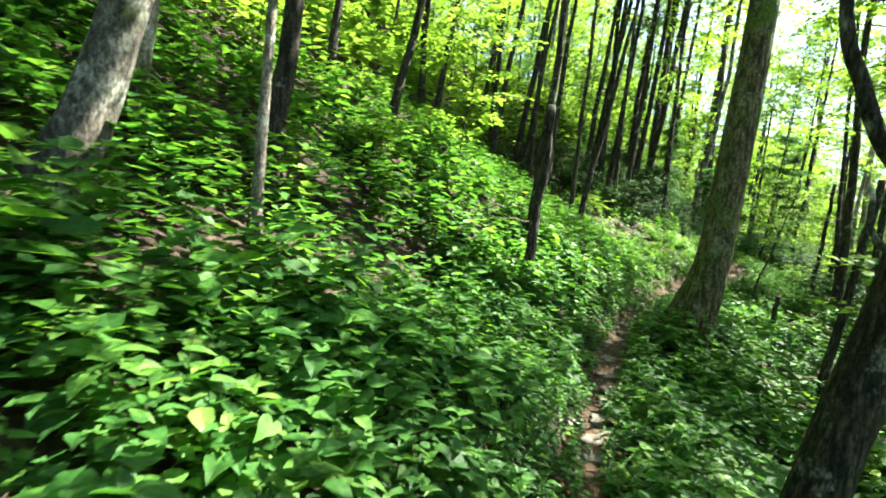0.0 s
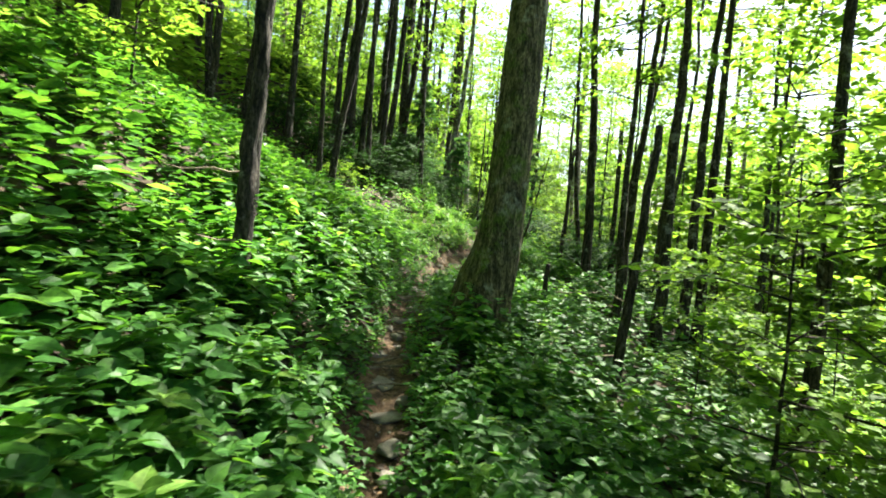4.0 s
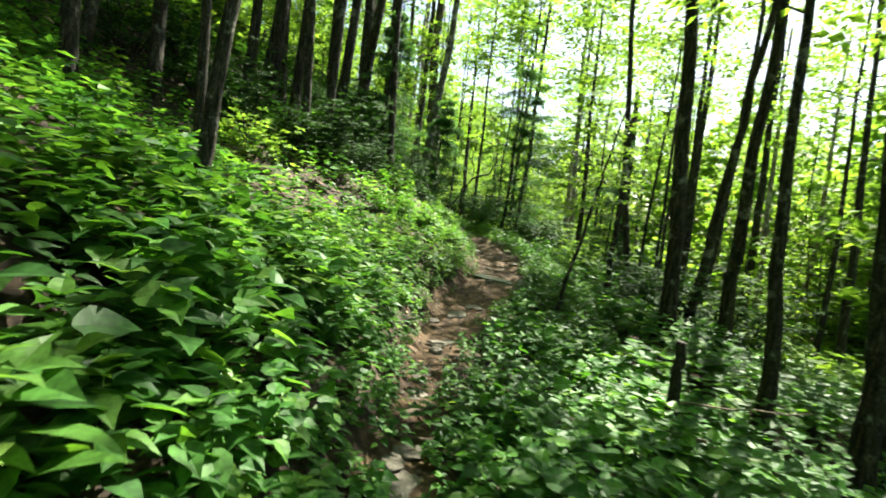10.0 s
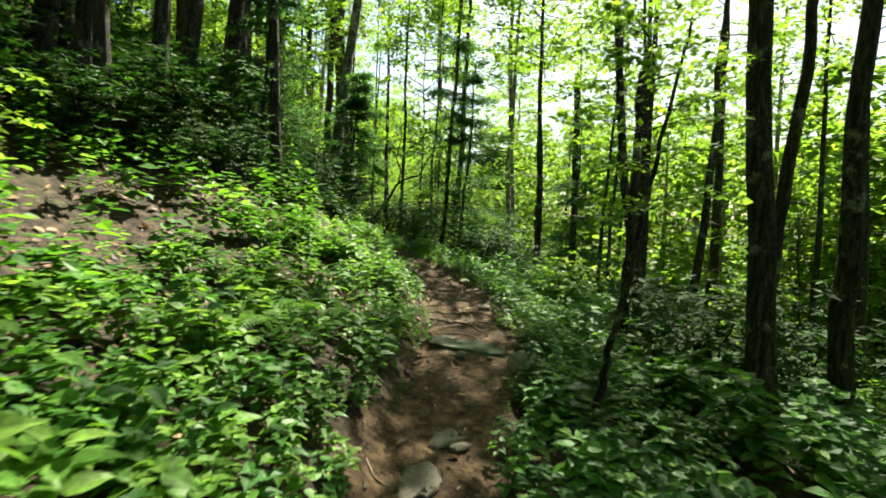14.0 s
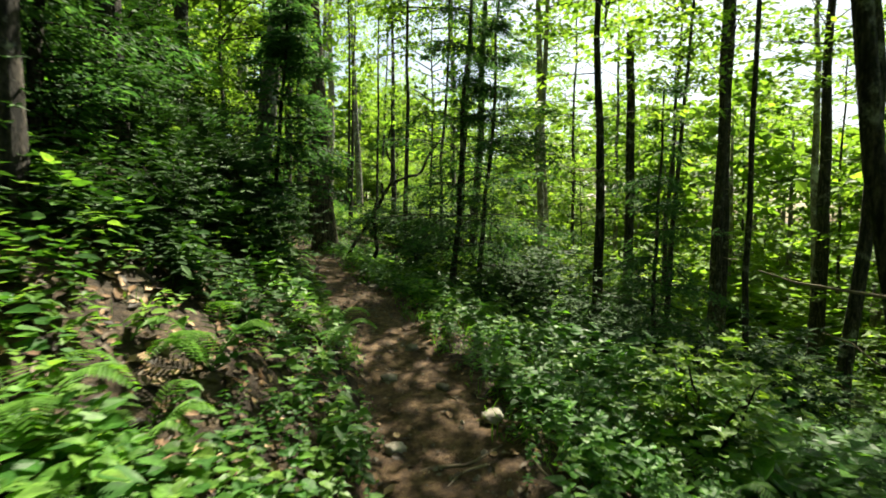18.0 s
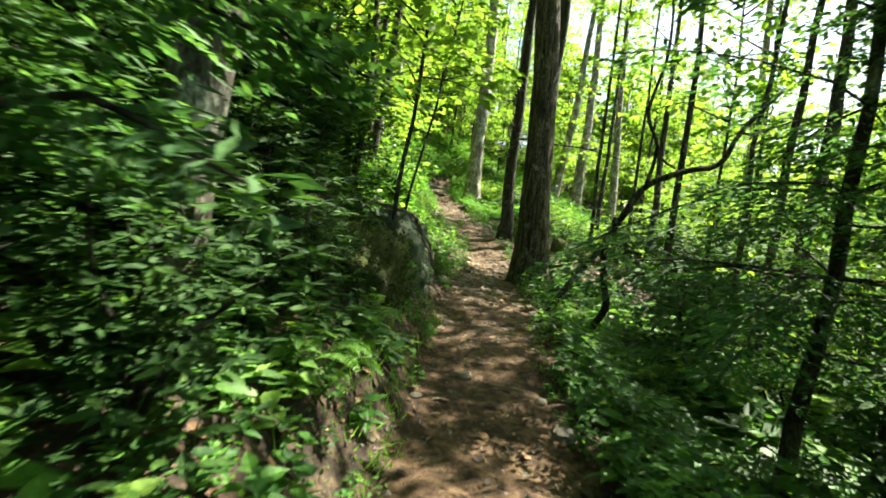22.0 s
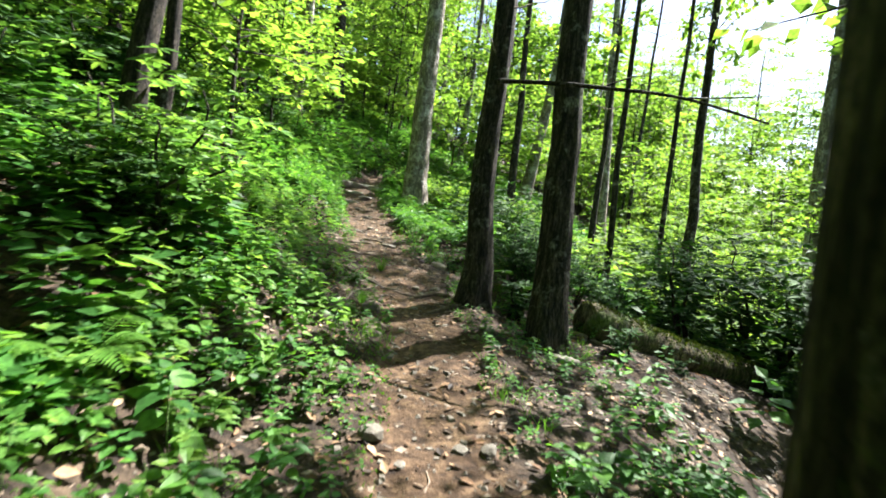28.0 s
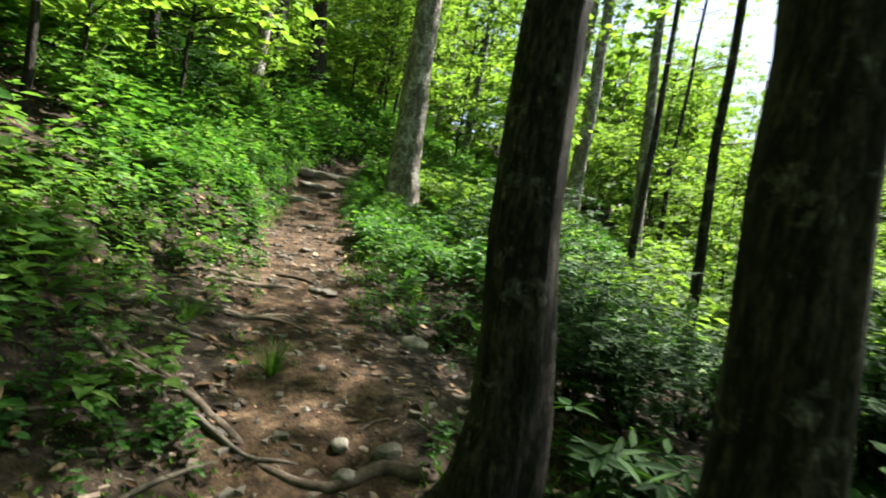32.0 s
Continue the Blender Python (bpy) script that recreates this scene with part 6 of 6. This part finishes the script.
ROTTED = leaf_material("rotting_leaf", (0.016, 0.011, 0.008), (0.05, 0.034, 0.022), (0.12, 0.085, 0.055), (1.2, 1.0, 0.7), 0.08, 0.6)
litter()


def gravel():
    """Crumbs of earth and small stones on the trodden trail."""
    p, rnd = scatter(110000, (0, 20), (2, 50), 51)
    d = off_trail(p[:, 0], p[:, 1])
    q = p[(np.abs(d) < half_width(p[:, 1]) * 1.15) & (rnd.rand(len(p)) < 0.25 + 0.75 * bumps(p[:, 0], p[:, 1], 0.5, 2))]
    n = len(q)
    shape = np.array([(1, 0, 0), (-1, 0, 0), (0, 1, 0), (0, -1, 0), (0, 0, 0.8), (0, 0, -0.8)])
    tris = np.array([(0, 2, 4), (2, 1, 4), (1, 3, 4), (3, 0, 4), (2, 0, 5), (1, 2, 5), (3, 1, 5), (0, 3, 5)])
    size = 0.006 + 0.022 * rnd.rand(n) ** 4
    a = rnd.rand(n) * 6.28
    v = spin(shape[None] * (0.7 + 0.6 * rnd.rand(n, 6, 1)) * size[:, None, None], np.cos(a)[:, None], np.sin(a)[:, None])
    v = v + np.stack([q[:, 0], q[:, 1], ground(q[:, 0], q[:, 1]) + 0.002], 1)[:, None]
    tagged(new("gravel", tri_mesh("gravel", v.reshape(-1, 3), (tris[None] + 6 * np.arange(n)[:, None, None]).reshape(-1, 3), STONE, False)), "crumbs of earth and gravel on the trail", "gravel", kind="stuff")


gravel()


# ---- ferns, moss and the thicket over the bank ----
def fern(x, y, grow, fronds, seed, label="light green fern with arching feathery fronds"):
    """A fern: arching fronds, each with two rows of leaflets."""
    rnd = np.random.RandomState(seed)
    thing = empty("fern", x, y, float(ground(x, y)), label, "fern", "ferns")
    for f in range(fronds):
        a = f * 6.28 / fronds + rnd.normal(0, 0.25)
        reach, top = rnd.uniform(0.3, 0.45), rnd.uniform(0.16, 0.3)
        u = np.linspace(0, 1, 26)[:, None]
        out = np.array([math.cos(a), math.sin(a), 0])
        line = out * reach * u + np.array([0, 0, 1.0]) * (top * np.sin(2.3 * u) * 1.2)
        side = np.array([-math.sin(a), math.cos(a), 0])
        along = unit(np.gradient(line, axis=0))
        size = 0.115 * np.sin(np.linspace(0.35, 2.95, 26)) * rnd.uniform(0.85, 1.1)
        bits = [tube(line[::5], np.linspace(0.0035, 0.001, 6), 4)]
        for s in (-1, 1):
            bits.append(leaves(line[3:], side * s + along[3:] * 0.45 - np.array([0, 0, 0.22]), np.array([[0, 0, 1.0]]) + rnd.normal(0, 0.12, (23, 3)), size[3:], np.full(23, 0.02), "plain"))
        part("frond", tri_mesh("frond", *joined(bits), FERN, False), thing)
    thing.scale = (grow, grow, grow)
    return thing


def ferns():
    first = [fern(13.35, 32.3, 1.1, 7, 1), fern(13.6, 31.2, 0.9, 6, 2), fern(9.0, 18.9, 0.9, 7, 3)]
    rnd = random.Random(91)
    for lo, hi, near, far, side, count in ((17.2, 20.5, 0.7, 2.2, 1, 9), (21, 28, 0.6, 1.6, 1, 12), (29, 40, 1.1, 2.6, 1, 14), (20, 30, 0.7, 2.2, -1, 9), (32, 44, 0.8, 3.0, -1, 9)):
        for k in range(count):
            i = int(np.searchsorted(LINE[:, 1], rnd.uniform(lo, hi)))
            d = side * rnd.uniform(near, far)
            x, y, s = LINE[i, 0] - WAY[i, 1] * d, LINE[i, 1] + WAY[i, 0] * d, rnd.uniform(0.6, 1.15)
            copy_thing(rnd.choice(first), Matrix.LocRotScale(Vector((x, y, float(ground(x, y)))), Euler((0, 0, rnd.random() * 6.28)), Vector((s, s, s))))


ferns()


def moss():
    """Low moss in patches on the shoulders of the trail and on the bank."""
    p, rnd = scatter(230000, (9, 20), (19, 46), 61)
    d = off_trail(p[:, 0], p[:, 1])
    w = half_width(p[:, 1])
    keep = (np.abs(d) > w * 0.8) & (np.abs(d) < w + 1.6) & (rnd.rand(len(p)) < 0.9 * np.maximum(ramp(bumps(p[:, 0], p[:, 1], 0.6, 3), 0.52, 0.7), ramp(bumps(p[:, 0], p[:, 1], 0.35, 2), 0.35, 0.6) * ramp(d, 0.35, 0.6) * ramp(p[:, 1], 33, 34) * (1 - ramp(p[:, 1], 36.5, 37.5))))
    q = p[keep]
    n = len(q)
    at = np.stack([q[:, 0], q[:, 1], ground(q[:, 0], q[:, 1]) - 0.004], 1)
    size = 0.012 + 0.02 * rnd.rand(n)
    tagged(new("moss", tri_mesh("moss", *leaves(at, np.array([0, 0, 0.8]) + rnd.normal(0, 0.6, (n, 3)), rnd.normal(0, 1, (n, 3)), size, size * 0.8, "far"), FERN, False)), "low green moss patches beside the trail", "moss", kind="stuff")


moss()


def rock_moss(stone, seed, n=3200, leaf=0.03):
    """Moss and small leaves that cover the upper side of a stone."""
    rnd = np.random.RandomState(seed)
    spots = [(stone.matrix_world @ v.co, stone.matrix_world.to_3x3() @ v.normal) for v in stone.data.vertices]
    spots = [(a, b) for a, b in spots if b.normalized().z > -0.35]
    pick = rnd.randint(len(spots), size=n)
    at = np.array([spots[i][0] for i in pick]) + rnd.normal(0, 0.02, (n, 3))
    up = unit(np.array([spots[i][1] for i in pick]))
    s = leaf * (0.5 + rnd.rand(n))
    tagged(new("stone_moss", tri_mesh("stone_moss", *leaves(at, up * 0.5 + rnd.normal(0, 0.7, (n, 3)), up + rnd.normal(0, 0.5, (n, 3)), s, s * 0.7, "far"), DARKMOSS, False)), "dark moss and tiny leaves growing over the bank stone", "moss", kind="stuff")


DARKMOSS = leaf_material("dark_moss", (0.012, 0.02, 0.006), (0.03, 0.05, 0.011), (0.09, 0.11, 0.018), (1.4, 1.5, 0.7), 0.2, 0.7)
rock_moss(bank_rock, 1, 9000, 0.026)
rock_moss(face_rock, 2, 1500, 0.022)


# dark young hemlocks and rhododendrons on the shaded slope above the bend
def dark_slope():
    rnd = random.Random(55)
    first = next(o for o in scene.objects if o.name.startswith("hemlock_sapling"))
    for k in range(2):
        i = int(np.searchsorted(LINE[:, 1], rnd.uniform(23.5, 27)))
        d = rnd.uniform(6, 10)
        x, y, s = LINE[i, 0] - WAY[i, 1] * d, LINE[i, 1] + WAY[i, 0] * d, rnd.uniform(0.7, 1.2)
        copy_thing(first, Matrix.LocRotScale(Vector((x, y, float(ground(x, y)) - 0.08)), Euler((0, 0, rnd.random() * 6.28)), Vector((s, s, s))))
    for k in range(9):
        i = int(np.searchsorted(LINE[:, 1], rnd.uniform(22.5, 28)))
        d = rnd.uniform(3.6, 9)
        shrub(laurels[k % 2], LINE[i, 0] - WAY[i, 1] * d, LINE[i, 1] + WAY[i, 0] * d, rnd.uniform(0.5, 0.8), rnd.random() * 6.28)


dark_slope()
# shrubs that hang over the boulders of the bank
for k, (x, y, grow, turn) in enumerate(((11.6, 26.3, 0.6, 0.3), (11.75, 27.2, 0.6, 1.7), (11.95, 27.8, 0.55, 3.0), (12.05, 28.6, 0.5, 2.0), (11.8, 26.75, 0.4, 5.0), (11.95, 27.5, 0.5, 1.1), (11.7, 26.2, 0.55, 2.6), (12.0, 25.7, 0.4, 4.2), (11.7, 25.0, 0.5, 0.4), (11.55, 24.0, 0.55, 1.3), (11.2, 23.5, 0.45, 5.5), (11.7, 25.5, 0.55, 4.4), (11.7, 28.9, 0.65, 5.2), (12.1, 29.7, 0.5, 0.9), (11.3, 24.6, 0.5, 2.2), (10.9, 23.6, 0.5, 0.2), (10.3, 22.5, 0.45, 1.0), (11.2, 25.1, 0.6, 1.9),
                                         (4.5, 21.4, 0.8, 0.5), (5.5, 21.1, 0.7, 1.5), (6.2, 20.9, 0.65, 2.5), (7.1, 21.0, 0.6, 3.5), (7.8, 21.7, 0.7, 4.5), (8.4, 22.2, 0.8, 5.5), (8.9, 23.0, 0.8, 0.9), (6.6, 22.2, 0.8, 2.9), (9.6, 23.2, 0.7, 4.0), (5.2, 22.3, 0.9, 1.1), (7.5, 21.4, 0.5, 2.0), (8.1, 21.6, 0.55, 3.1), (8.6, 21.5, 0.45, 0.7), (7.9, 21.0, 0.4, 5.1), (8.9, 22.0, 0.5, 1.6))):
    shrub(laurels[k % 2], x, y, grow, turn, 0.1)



def debris():
    """Chips of bark and stone on the dark earth round the hemlocks and along the late trail."""
    p, rnd = scatter(60000, (12.5, 19), (27, 40), 66)
    d = off_trail(p[:, 0], p[:, 1])
    q = p[(d > -3.2) & (d < 1.6) & (rnd.rand(len(p)) < 0.6 * bumps(p[:, 0], p[:, 1], 0.8, 0) + 0.05)]
    n = len(q)
    box = np.array([(-1, -0.6, 0), (1, -0.5, 0), (0.8, 0.6, 0), (-0.9, 0.5, 0), (-0.8, -0.4, 1), (0.8, -0.4, 1), (0.6, 0.4, 1), (-0.7, 0.4, 1)])
    faces = np.array([(4, 5, 6), (4, 6, 7), (0, 1, 5), (0, 5, 4), (1, 2, 6), (1, 6, 5), (2, 3, 7), (2, 7, 6), (3, 0, 4), (3, 4, 7)])
    for name, mat, mine, flat, label in (("stone_chips", STONE, rnd.rand(n) < 0.3, 0.45, "grey stone chips on the trail"), ("bark_chips", WOOD_DEAD, rnd.rand(n) < 0.5, 0.18, "scraps of bark and wood on the trail")):
        r = q[mine]
        m = len(r)
        size = (0.008 + 0.035 * rnd.rand(m) ** 3)[:, None, None] * np.array([1, 1, flat])
        a = rnd.rand(m) * 6.28
        v = spin(box[None] * (0.75 + 0.5 * rnd.rand(m, 8, 1)) * size, np.cos(a)[:, None], np.sin(a)[:, None])
        v = v + np.stack([r[:, 0], r[:, 1], ground(r[:, 0], r[:, 1]) - 0.003], 1)[:, None]
        tagged(new(name, tri_mesh(name, v.reshape(-1, 3), (faces[None] + 8 * np.arange(m)[:, None, None]).reshape(-1, 3), mat, False)), label, "debris", kind="stuff")


debris()
